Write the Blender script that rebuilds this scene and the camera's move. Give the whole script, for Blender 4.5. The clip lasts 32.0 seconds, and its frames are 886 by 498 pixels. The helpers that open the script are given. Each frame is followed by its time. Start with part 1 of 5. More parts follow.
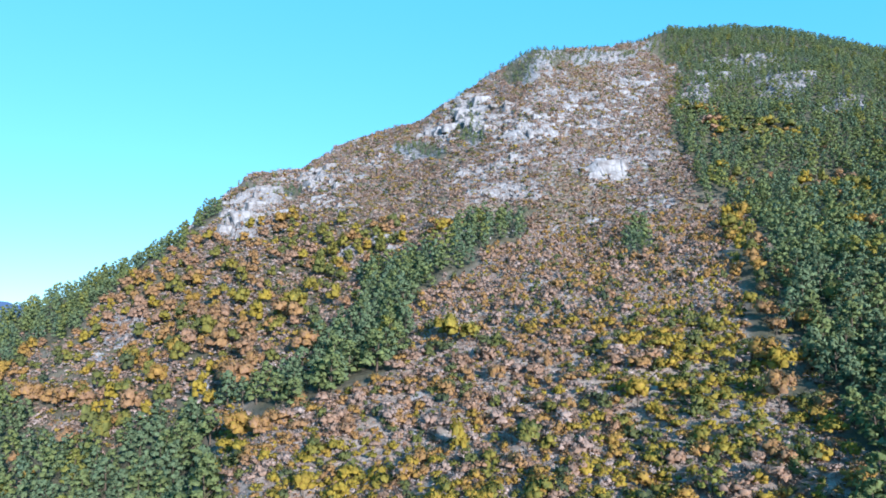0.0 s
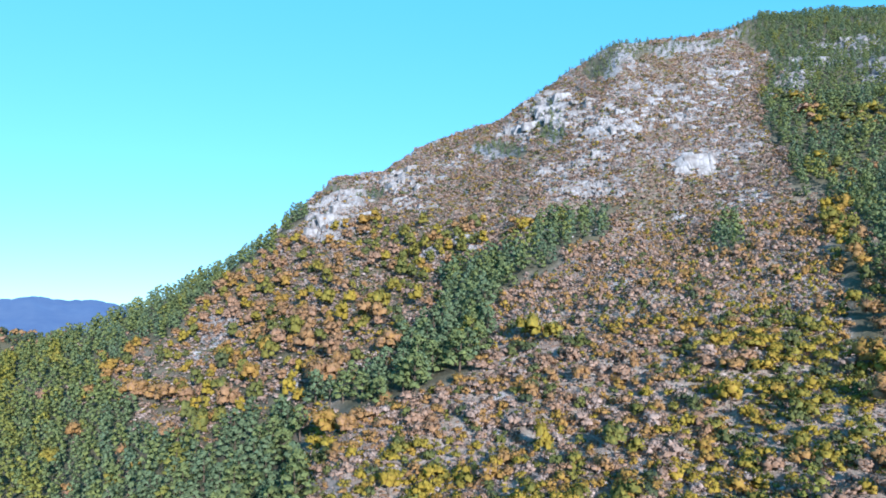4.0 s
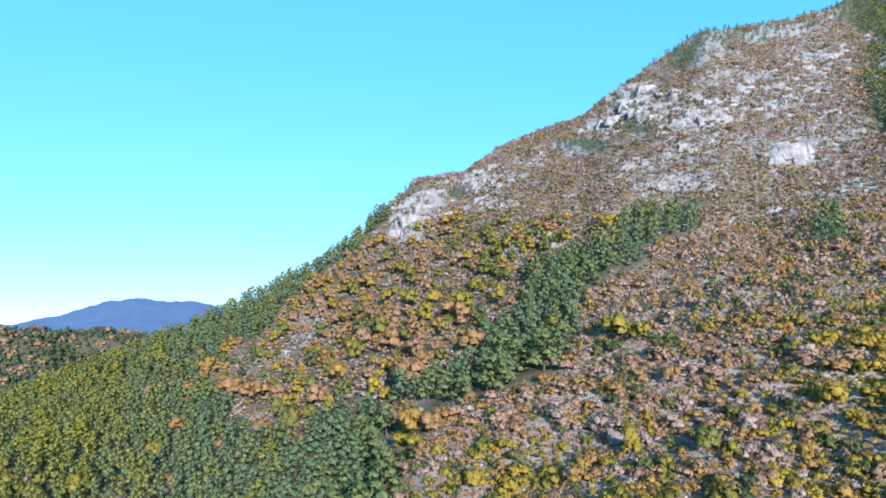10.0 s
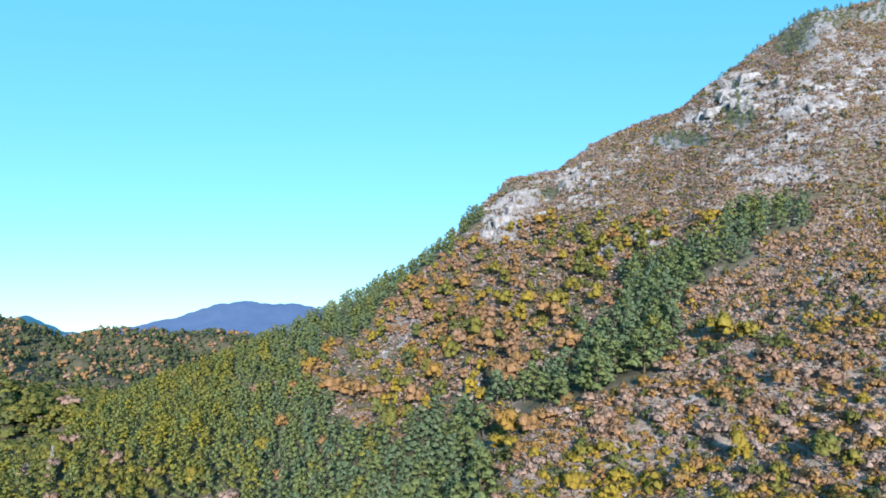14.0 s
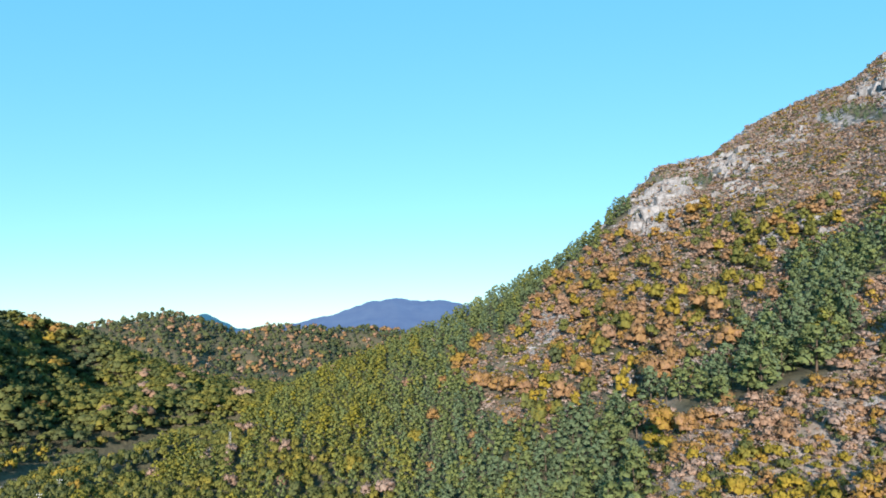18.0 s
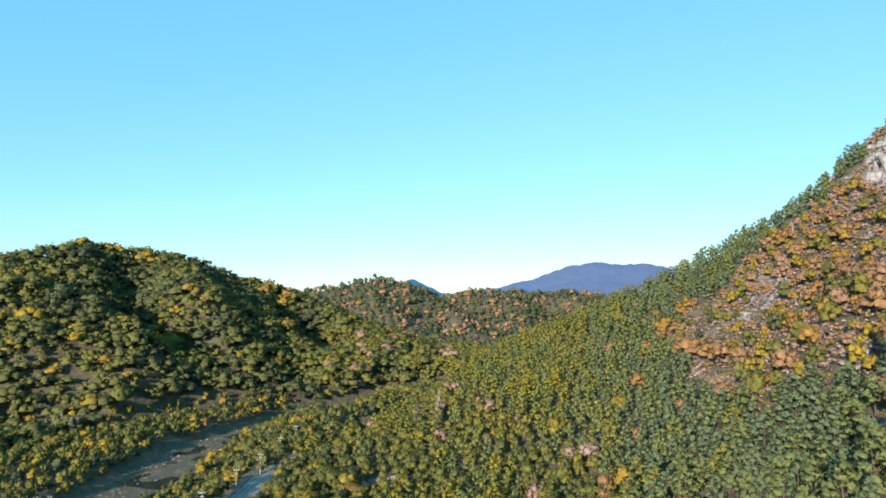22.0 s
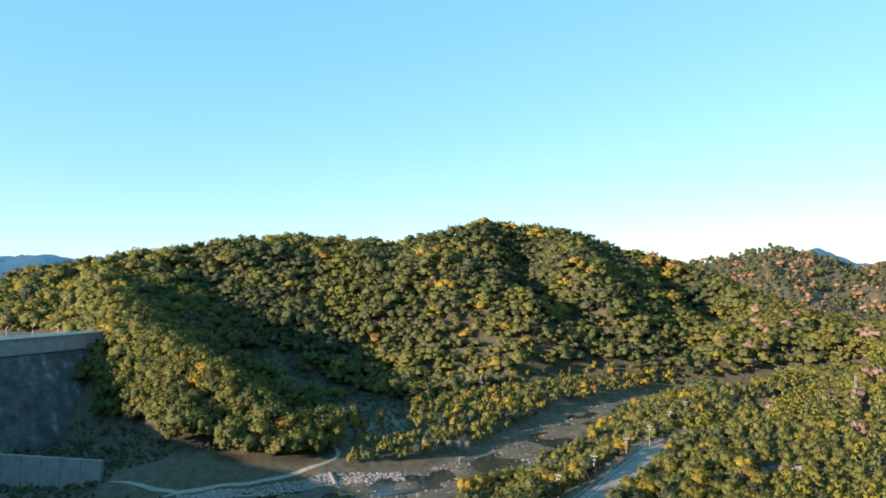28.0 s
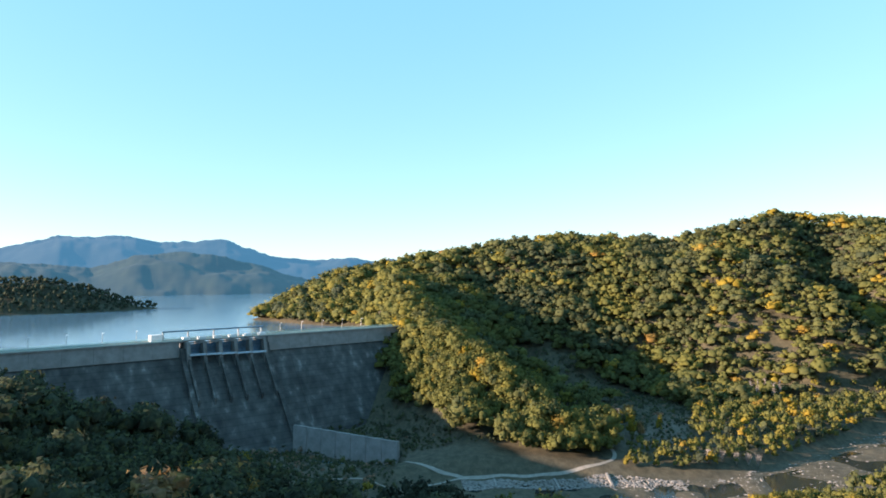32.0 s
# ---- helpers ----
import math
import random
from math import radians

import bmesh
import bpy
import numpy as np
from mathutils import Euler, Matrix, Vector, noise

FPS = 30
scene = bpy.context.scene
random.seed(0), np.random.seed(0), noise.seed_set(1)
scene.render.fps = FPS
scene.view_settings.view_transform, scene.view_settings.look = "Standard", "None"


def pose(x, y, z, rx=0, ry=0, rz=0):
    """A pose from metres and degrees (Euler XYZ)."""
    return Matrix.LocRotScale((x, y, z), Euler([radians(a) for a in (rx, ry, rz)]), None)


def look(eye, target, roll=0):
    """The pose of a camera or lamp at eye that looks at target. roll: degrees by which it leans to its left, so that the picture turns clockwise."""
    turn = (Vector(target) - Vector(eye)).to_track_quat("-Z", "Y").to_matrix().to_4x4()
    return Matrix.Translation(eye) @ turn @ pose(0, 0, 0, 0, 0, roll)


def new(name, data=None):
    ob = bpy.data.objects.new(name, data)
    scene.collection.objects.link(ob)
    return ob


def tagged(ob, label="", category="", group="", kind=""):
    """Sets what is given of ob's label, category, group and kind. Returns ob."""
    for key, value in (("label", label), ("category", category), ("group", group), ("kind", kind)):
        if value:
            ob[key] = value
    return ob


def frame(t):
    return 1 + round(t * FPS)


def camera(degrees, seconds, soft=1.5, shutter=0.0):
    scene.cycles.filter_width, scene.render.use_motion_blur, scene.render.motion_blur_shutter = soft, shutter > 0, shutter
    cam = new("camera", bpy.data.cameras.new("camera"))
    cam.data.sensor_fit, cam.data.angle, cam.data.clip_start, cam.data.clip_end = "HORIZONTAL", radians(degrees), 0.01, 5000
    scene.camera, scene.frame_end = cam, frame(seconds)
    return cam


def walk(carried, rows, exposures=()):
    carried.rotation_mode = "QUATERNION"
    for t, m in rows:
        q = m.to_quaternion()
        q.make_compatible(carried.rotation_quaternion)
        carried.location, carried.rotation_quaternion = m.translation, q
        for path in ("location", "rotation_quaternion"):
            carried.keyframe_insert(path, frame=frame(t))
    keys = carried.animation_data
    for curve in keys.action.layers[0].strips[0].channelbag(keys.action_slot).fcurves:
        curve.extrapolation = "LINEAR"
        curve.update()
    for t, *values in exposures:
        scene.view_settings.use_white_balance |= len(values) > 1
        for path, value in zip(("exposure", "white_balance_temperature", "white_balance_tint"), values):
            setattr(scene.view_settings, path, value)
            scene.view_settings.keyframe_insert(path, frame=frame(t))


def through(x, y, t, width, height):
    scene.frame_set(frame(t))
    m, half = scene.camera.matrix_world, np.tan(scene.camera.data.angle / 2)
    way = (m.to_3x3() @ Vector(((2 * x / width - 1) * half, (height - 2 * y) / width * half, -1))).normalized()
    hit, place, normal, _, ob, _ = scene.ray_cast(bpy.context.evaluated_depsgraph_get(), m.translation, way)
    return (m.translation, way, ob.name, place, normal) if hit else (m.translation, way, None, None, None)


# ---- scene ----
cam = camera(65.74, 32.0, soft=1.75)
EYE = Vector((0.0, 0.0, 100.0))
# seconds, bearing to the left of north, pitch and roll in degrees: the camera hovers and pans
TURNS = [
    (0, 0.00, 7.71, -0.23),
    (0.5, 1.15, 7.70, -0.18),
    (1, 2.25, 7.73, -0.21),
    (1.5, 3.35, 7.73, -0.14),
    (2, 4.27, 7.73, -0.13),
    (2.5, 4.96, 7.74, -0.12),
    (3, 5.59, 7.73, -0.10),
    (3.5, 6.18, 7.73, -0.09),
    (5.5, 8.81, 7.71, -0.09),
    (6, 9.31, 7.71, -0.11),
    (6.5, 9.71, 7.69, -0.08),
    (7, 10.10, 7.68, -0.11),
    (7.5, 10.64, 7.67, -0.09),
    (8, 10.95, 7.66, -0.04),
    (8.5, 11.33, 7.66, -0.07),
    (9, 11.96, 7.65, -0.06),
    (9.5, 12.73, 7.66, -0.05),
    (10, 13.73, 7.67, -0.04),
    (10.5, 14.66, 7.68, 0.00),
    (11, 15.51, 7.68, 0.02),
    (11.5, 16.40, 7.70, 0.00),
    (12, 17.34, 7.70, 0.01),
    (12.5, 18.30, 7.71, 0.05),
    (13, 19.28, 7.72, 0.00),
    (13.5, 20.32, 7.73, 0.00),
    (14, 21.61, 7.75, 0.01),
    (14.5, 22.82, 7.76, 0.04),
    (16.5, 27.46, 7.77, 0.02),
    (17, 29.12, 7.79, 0.05),
    (17.5, 31.38, 7.67, -0.01),
    (18, 33.73, 7.40, 0.03),
    (18.5, 35.99, 7.12, 0.11),
    (19, 38.06, 6.83, 0.13),
    (19.5, 39.96, 6.80, 0.13),
    (20, 41.94, 6.77, 0.09),
    (20.5, 44.00, 6.40, 0.14),
    (21, 46.12, 5.82, 0.19),
    (21.5, 48.21, 5.13, 0.23),
    (22, 50.24, 4.42, 0.21),
    (22.5, 52.25, 3.72, 0.19),
    (23, 54.32, 3.02, 0.14),
    (23.5, 56.58, 2.43, 0.13),
    (24, 59.17, 2.40, 0.15),
    (24.5, 61.92, 2.38, 0.19),
    (25, 64.69, 2.34, 0.15),
    (25.5, 67.34, 2.28, 0.13),
    (27.5, 78.57, 2.09, 0.07),
    (28, 81.44, 2.05, 0.03),
    (28.5, 84.26, 2.04, -0.03),
    (29, 87.09, 2.03, -0.01),
    (29.5, 89.92, 2.04, -0.08),
    (30, 92.70, 2.04, -0.19),
    (30.5, 95.44, 2.04, -0.27),
    (31, 98.20, 2.04, -0.34),
    (31.5, 100.99, 2.05, -0.40),
    (32, 103.83, 2.04, -0.49)
]


def aim(bearing, pitch, roll):
    b, p = radians(bearing), radians(pitch)
    way = Vector((-math.sin(b) * math.cos(p), math.cos(b) * math.cos(p), math.sin(p)))
    return look(EYE, EYE + way * 100, roll)


walk(cam, [(t, aim(b, p, r)) for t, b, p, r in TURNS],
     exposures=((0, 1.75, 5600, 10), (12, 1.69, 5850, 9), (18, 1.58, 6650, 9), (24, 1.62, 7200, 15), (28, 1.76, 7600, 23), (32, 1.96, 8100, 29)))

# ---- world and sun ----
SUN_BEARING, SUN_HEIGHT = 205.0, 14.0
world = bpy.data.worlds.new("sky")
scene.world = world
world.use_nodes = True
wn, wl = world.node_tree.nodes, world.node_tree.links
wn.clear()
sky = wn.new("ShaderNodeTexSky")
sky.sky_type, sky.sun_disc = "NISHITA", False
sky.sun_elevation, sky.sun_rotation = radians(SUN_HEIGHT), radians(-SUN_BEARING)
sky.altitude, sky.air_density, sky.dust_density, sky.ozone_density = 200, 1.0, 0.15, 2.5
bg, wout = wn.new("ShaderNodeBackground"), wn.new("ShaderNodeOutputWorld")
bg.inputs["Strength"].default_value = 0.097
clear = wn.new("ShaderNodeMix")
clear.data_type = "RGBA"
clear.inputs[0].default_value, clear.inputs[7].default_value = 0.57, (0.28, 2.40, 4.0, 1)
wl.new(sky.outputs[0], clear.inputs[6])
wl.new(clear.outputs[2], bg.inputs["Color"])
wl.new(bg.outputs[0], wout.inputs["Surface"])
sun = new("sun", bpy.data.lights.new("sun", "SUN"))
sun.data.energy, sun.data.angle, sun.data.color = 3.3, radians(0.55), (1.0, 0.92, 0.82)
sb, sh = radians(SUN_BEARING), radians(SUN_HEIGHT)
sun.matrix_world = look(Vector((-math.sin(sb) * math.cos(sh), math.cos(sb) * math.cos(sh), math.sin(sh))) * 300, (0, 0, 0))


# ---- materials ----
def nodes_of(name, rough=0.8):
    m = bpy.data.materials.new(name)
    m.use_nodes = True
    n, l = m.node_tree.nodes, m.node_tree.links
    b = n["Principled BSDF"]
    b.inputs["Roughness"].default_value = rough
    b.inputs["Specular IOR Level"].default_value = 0.25
    return m, n, l, b


def ramp(n, stops):
    r = n.new("ShaderNodeValToRGB")
    e = r.color_ramp.elements
    while len(e) < len(stops):
        e.new(0.5)
    for k, (pos, col) in zip(e, stops):
        k.position, k.color = pos, (*col, 1)
    return r


def noise_at(n, l, scale, detail=4, rough=0.6, space="Object"):
    t, c = n.new("ShaderNodeTexNoise"), n.new("ShaderNodeTexCoord")
    t.inputs["Scale"].default_value, t.inputs["Detail"].default_value, t.inputs["Roughness"].default_value = scale, detail, rough
    l.new(c.outputs[space], t.inputs["Vector"])
    return t


def mix(n, l, a, b, f, mode="MIX"):
    m = n.new("ShaderNodeMix")
    m.data_type, m.blend_type = "RGBA", mode

    def put(sock, v):
        if hasattr(v, "links"):
            l.new(v, sock)
        else:
            sock.default_value = v
    put(m.inputs[0], f)
    put(m.inputs[6], a)
    put(m.inputs[7], b)
    return m.outputs[2]


def bump(n, l, b, height, strength, distance):
    k = n.new("ShaderNodeBump")
    k.inputs["Strength"].default_value, k.inputs["Distance"].default_value = strength, distance
    l.new(height, k.inputs["Height"])
    l.new(k.outputs[0], b.inputs["Normal"])


def plain(name, col, rough=0.7, metal=0.0, scale=3.0, vary=0.25, relief=0.15):
    """A surface of one colour with grain and stains."""
    m, n, l, b = nodes_of(name, rough)
    b.inputs["Metallic"].default_value = metal
    t, u = noise_at(n, l, scale), noise_at(n, l, scale * 9)
    r = ramp(n, ((0.3, tuple(c * (1 - vary) for c in col)), (0.7, tuple(min(1, c * (1 + vary)) for c in col))))
    l.new(t.outputs[0], r.inputs[0])
    l.new(mix(n, l, r.outputs[0], u.outputs[1], 0.08, "OVERLAY"), b.inputs["Base Color"])
    bump(n, l, b, u.outputs[0], relief, 0.03)
    return m


def foliage(name, stops, through=0.3):
    """Leaves: the hue runs along the stops by each tree's own value, with light and dark sprays."""
    m, n, l, b = nodes_of(name, 0.8)
    b.inputs["Specular IOR Level"].default_value = 0.08
    a = n.new("ShaderNodeAttribute")
    a.attribute_name = "hue"
    t = noise_at(n, l, 0.9, 3)
    add = n.new("ShaderNodeMath")
    add.operation = "MULTIPLY_ADD"
    l.new(t.outputs[0], add.inputs[0])
    add.inputs[1].default_value = 0.16
    sub = n.new("ShaderNodeMath")
    sub.operation = "SUBTRACT"
    l.new(a.outputs["Fac"], sub.inputs[0])
    sub.inputs[1].default_value = 0.08
    l.new(sub.outputs[0], add.inputs[2])
    r = ramp(n, stops)
    l.new(add.outputs[0], r.inputs[0])
    g = n.new("ShaderNodeNewGeometry")
    v = n.new("ShaderNodeMapRange")
    v.inputs["To Min"].default_value, v.inputs["To Max"].default_value = 0.88, 1.12
    l.new(g.outputs["Random Per Island"], v.inputs["Value"])
    hs = n.new("ShaderNodeHueSaturation")
    leafy = noise_at(n, l, 1.1, 5, 0.8)
    tone = n.new("ShaderNodeMapRange")
    tone.inputs["From Min"].default_value, tone.inputs["From Max"].default_value = 0.3, 0.7
    tone.inputs["To Min"].default_value, tone.inputs["To Max"].default_value = 0.60, 1.38
    pos = n.new("ShaderNodeNewGeometry")
    l.new(pos.outputs["Position"], leafy.inputs["Vector"])
    l.new(leafy.outputs[0], tone.inputs["Value"])
    both = n.new("ShaderNodeMath")
    both.operation = "MULTIPLY"
    l.new(v.outputs[0], both.inputs[0])
    l.new(tone.outputs[0], both.inputs[1])
    l.new(both.outputs[0], hs.inputs["Value"])
    bump(n, l, b, leafy.outputs[0], 0.4, 0.22)
    l.new(r.outputs[0], hs.inputs["Color"])
    l.new(hs.outputs[0], b.inputs["Base Color"])
    tr = n.new("ShaderNodeBsdfTranslucent")
    l.new(hs.outputs[0], tr.inputs["Color"])
    ms = n.new("ShaderNodeMixShader")
    ms.inputs[0].default_value = through
    l.new(b.outputs[0], ms.inputs[1])
    l.new(tr.outputs[0], ms.inputs[2])
    l.new(ms.outputs[0], n["Material Output"].inputs["Surface"])
    return m


PINE = foliage("pine_needles", ((0.0, (0.094, 0.138, 0.092)), (0.5, (0.138, 0.163, 0.060)), (1.0, (0.215, 0.188, 0.030))), 0.25)
# the near-black first stop is shade put into leaf colour, not a leaf's own tone
AUTUMN = foliage("autumn_leaves", (
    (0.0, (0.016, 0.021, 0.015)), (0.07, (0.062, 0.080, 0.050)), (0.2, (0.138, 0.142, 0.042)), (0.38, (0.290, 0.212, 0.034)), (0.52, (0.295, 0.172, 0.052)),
    (0.66, (0.275, 0.165, 0.104)), (0.82, (0.330, 0.240, 0.202)), (1.0, (0.45, 0.380, 0.360))), 0.3)
BARK = plain("bark", (0.09, 0.066, 0.05), 0.9, scale=6, vary=0.4, relief=0.5)


def granite_nodes(n, l):
    """Pale jointed granite with dark lichen and tan stains: its colour and its relief."""
    t, u, w = noise_at(n, l, 0.20, 6), noise_at(n, l, 1.6, 7, 0.7), noise_at(n, l, 9, 3)
    r = ramp(n, ((0.30, (0.10, 0.095, 0.100)), (0.44, (0.215, 0.21, 0.22)), (0.66, (0.34, 0.334, 0.352))))
    l.new(u.outputs[0], r.inputs[0])
    q = ramp(n, ((0.35, (0.62, 0.54, 0.48)), (0.6, (1, 1, 1))))
    l.new(t.outputs[0], q.inputs[0])
    c = mix(n, l, r.outputs[0], q.outputs[0], 0.8, "MULTIPLY")
    # joints: dark cracks between uneven blocks
    mp, vo = n.new("ShaderNodeMapping"), n.new("ShaderNodeTexVoronoi")
    mp.inputs["Scale"].default_value = (0.26, 0.26, 0.14)
    vo.feature = "DISTANCE_TO_EDGE"
    vo.inputs["Scale"].default_value = 1.0
    geo = n.new("ShaderNodeNewGeometry")
    l.new(geo.outputs["Position"], mp.inputs["Vector"])
    l.new(mp.outputs[0], vo.inputs["Vector"])
    crack = ramp(n, ((0.0, (0.35, 0.33, 0.32)), (0.09, (1, 1, 1))))
    l.new(vo.outputs["Distance"], crack.inputs[0])
    c = mix(n, l, c, crack.outputs[0], 0.5, "MULTIPLY")
    return mix(n, l, c, w.outputs[1], 0.06, "OVERLAY"), u.outputs[0]


def granite_material():
    m, n, l, b = nodes_of("granite", 0.85)
    c, u = granite_nodes(n, l)
    l.new(c, b.inputs["Base Color"])
    bump(n, l, b, u, 0.8, 0.6)
    return m


def ground_material():
    """Leaf litter and dry grass, with bare granite where the ground is rock."""
    m, n, l, b = nodes_of("hillside_soil", 0.95)
    t, u, w = noise_at(n, l, 0.03, 5), noise_at(n, l, 0.30, 6, 0.7), noise_at(n, l, 1.6, 5, 0.7)
    r = ramp(n, ((0.30, (0.13, 0.098, 0.088)), (0.45, (0.24, 0.188, 0.176)), (0.60, (0.36, 0.30, 0.29)), (0.76, (0.48, 0.43, 0.43))))
    l.new(u.outputs[0], r.inputs[0])
    g = ramp(n, ((0.35, (0.17, 0.15, 0.08)), (0.65, (0.36, 0.28, 0.24))))
    l.new(w.outputs[0], g.inputs[0])
    # dark floor tone: litter and undergrowth, with the trees' shade put into the colour
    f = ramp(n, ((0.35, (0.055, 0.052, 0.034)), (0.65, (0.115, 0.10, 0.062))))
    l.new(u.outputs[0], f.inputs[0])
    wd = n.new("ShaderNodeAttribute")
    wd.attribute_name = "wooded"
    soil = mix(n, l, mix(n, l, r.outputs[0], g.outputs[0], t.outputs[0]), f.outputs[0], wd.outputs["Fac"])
    c, h = granite_nodes(n, l)
    a = n.new("ShaderNodeAttribute")
    a.attribute_name = "rock"
    add = n.new("ShaderNodeMath")
    add.operation = "ADD"
    l.new(a.outputs["Fac"], add.inputs[0])
    k = noise_at(n, l, 0.35, 5, 0.7)
    l.new(k.outputs[0], add.inputs[1])
    edge = ramp(n, ((0.84, (0, 0, 0)), (0.90, (1, 1, 1))))
    l.new(add.outputs[0], edge.inputs[0])
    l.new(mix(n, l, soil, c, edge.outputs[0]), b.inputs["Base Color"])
    bump(n, l, b, w.outputs[0], 0.8, 0.6)
    return m


GRANITE, SOIL = granite_material(), ground_material()
CONCRETE = plain("dam_concrete", (0.20, 0.195, 0.185), 0.85, scale=0.12, vary=0.3)


def water_material():
    m, n, l, b = nodes_of("lake_water", 0.1)
    b.inputs["Base Color"].default_value = (0.08, 0.22, 0.31, 1)
    b.inputs["Specular IOR Level"].default_value = 0.5
    t = noise_at(n, l, 0.35, 4)
    bump(n, l, b, t.outputs[0], 0.25, 0.3)
    return m


WATER = water_material()

# ---- terrain: lines of the relief as bearing, distance and height above the valley datum ----
# past bearing 139 an unseen hill is added, heights set to shade dam and valley
FOOT = [(-60, 110, 70), (-35, 112, 74), (0, 112, 73), (15, 126, 69), (25, 185, 57), (35, 232, 43), (45, 250, 33), (55, 240, 28), (64, 200, 27),
        (72, 150, 24), (80, 140, 22), (95, 130, 24), (108, 130, 38), (120, 120, 52), (137, 110, 62), (150, 110, 66), (170, 110, 60), (200, 120, 70), (250, 120, 60), (300, 110, 70)]
MID = [(-60, 330, 140), (-35, 340, 160), (-25, 335, 160), (0, 310, 152), (15, 300, 121), (25, 330, 100), (35, 340, 73), (45, 345, 55), (55, 330, 36), (64, 265, 27),
       (72, 225, 21), (80, 220, 17), (95, 225, 17), (108, 190, 24), (120, 175, 42), (137, 160, 60), (146, 165, 74), (150, 175, 82), (160, 190, 88), (200, 220, 86), (250, 250, 90), (300, 330, 140)]
CREST = [(-60, 700, 318), (-34, 750, 376), (-27, 755, 419), (-23, 745, 430), (-19, 715, 418), (-17, 660, 388), (-14.4, 600, 361), (-8.2, 545, 344), (-4, 530, 314), (1.6, 515, 271), (8.8, 490, 245), (12, 475, 219),
         (16, 468, 211), (20.7, 460, 173), (24.3, 452, 152), (28.7, 445, 130), (32.8, 440, 112), (38.5, 435, 92), (45, 428, 71), (51, 422, 52), (57, 410, 36), (63, 380, 27),
         (68, 300, 19), (80, 265, 16), (95, 255, 15), (108, 215, 22), (114, 214, 27), (120, 209, 37), (124, 205, 48), (127, 200, 54), (131, 195, 59), (137, 190, 68),
         (139.5, 230, 71), (143, 290, 74), (150, 325, 82), (160, 350, 92), (172, 350, 104), (200, 420, 96), (250, 400, 120), (300, 700, 318)]
DIP = [(-60, 820, 260), (-19, 860, 360), (-8, 640, 260), (16, 560, 130), (28, 540, 70), (40, 540, 30), (52, 540, 24), (63, 545, 22), (70, 515, 21),
       (78, 465, 21), (84, 415, 22), (88, 360, 22), (95, 312, 22), (103, 318, 22), (105.5, 350, 17), (108, 385, 14), (112, 400, 13), (124, 330, 12), (137, 330, 30), (141, 400, 88), (150, 420, 98), (160, 430, 106), (200, 450, 104), (300, 820, 260)]
HILL = [(-60, 1000, 160), (0, 900, 120), (30, 800, 50), (45, 690, 32), (51, 700, 46), (56.4, 735, 71), (62, 755, 106), (67, 755, 124), (72, 745, 142), (77.6, 725, 151),
        (82, 690, 134), (86.3, 680, 124), (93.7, 670, 131), (101, 645, 119), (108, 630, 105), (111.5, 640, 99), (114.3, 650, 88), (117.9, 650, 66), (120.5, 630, 57), (123, 600, 45),
        (138, 600, 40), (150, 620, 76), (200, 700, 104), (300, 1000, 160)]
VALE = [(-60, 1200, 60), (30, 900, 30), (45, 860, 45), (55, 870, 55), (62, 880, 60), (77, 880, 90), (95, 850, 90), (108, 800, 75), (114, 790, 62), (118, 780, 45), (130, 800, 40), (160, 900, 80), (300, 1200, 60)]
FAR = [(-60, 1300, 40), (28, 1120, 112), (35, 1120, 112), (42, 1120, 116), (45.7, 1110, 114), (48, 1105, 117), (50.3, 1100, 106), (53, 1095, 126), (55.6, 1090, 135), (58.8, 1090, 121), (62, 1100, 109), (70, 1100, 100),
       (100, 1000, 90), (112, 980, 55), (123, 930, 45), (125, 925, 58), (128, 920, 66), (129.5, 925, 78), (131.4, 930, 88), (134, 935, 97), (138, 940, 97), (160, 1100, 60), (300, 1300, 40)]
# the road, the river and the main spur of the far hill, in plan
ROAD = [(-96, -16), (-150, 31), (-213, 83), (-268, 129), (-300, 166), (-318, 215), (-330, 290)]
RIVER = [(-262, -66), (-274, 0), (-288, 48), (-318, 84), (-398, 150), (-452, 240), (-470, 340), (-440, 440)]
SPUR = [(-590, -195), (-479, -144), (-452, -129), (-425, -115), (-404, -94), (-378, -73), (-347, -43), (-329, -29)]
# gullies and lesser ridges of the far hill: depth, half width, line in plan
FOLDS = [(-20, 24, [(-707, 187), (-644, 168), (-593, 158), (-559, 171), (-535, 189), (-506, 207)]), (-16, 20, [(-660, 91), (-624, 111), (-597, 130), (-587, 154)]),
         (-20, 26, [(-690, 299), (-659, 321), (-620, 332), (-573, 341)]), (8, 16, [(-706, 153), (-655, 156), (-615, 150)]),
         (11, 24, [(-704, 231), (-627, 221), (-579, 215), (-541, 225), (-509, 231)]), (11, 26, [(-627, 93), (-565, 60), (-513, 48), (-512, 92), (-515, 135)]),
         (8, 24, [(-647, 25), (-577, 13)])]
SPUR_TOP = [100, 82, 72, 61, 54, 48, 32, 22]


def along(line, b):
    b = np.mod(np.asarray(b, float) + 60, 360) - 60
    k = np.array(line, float)
    return np.interp(b, k[:, 0], k[:, 1]), np.interp(b, k[:, 0], k[:, 2])


def wave(x, y, seed):
    """Smooth value noise in the plane, -1 to 1."""
    rng = np.random.RandomState(seed)
    g = rng.uniform(-1, 1, (64, 64))
    x0, y0 = np.floor(x).astype(int), np.floor(y).astype(int)
    u, v = x - x0, y - y0
    u, v = u * u * (3 - 2 * u), v * v * (3 - 2 * v)
    p = lambda i, j: g[(x0 + i) % 64, (y0 + j) % 64]
    return (p(0, 0) * (1 - u) + p(1, 0) * u) * (1 - v) + (p(0, 1) * (1 - u) + p(1, 1) * u) * v


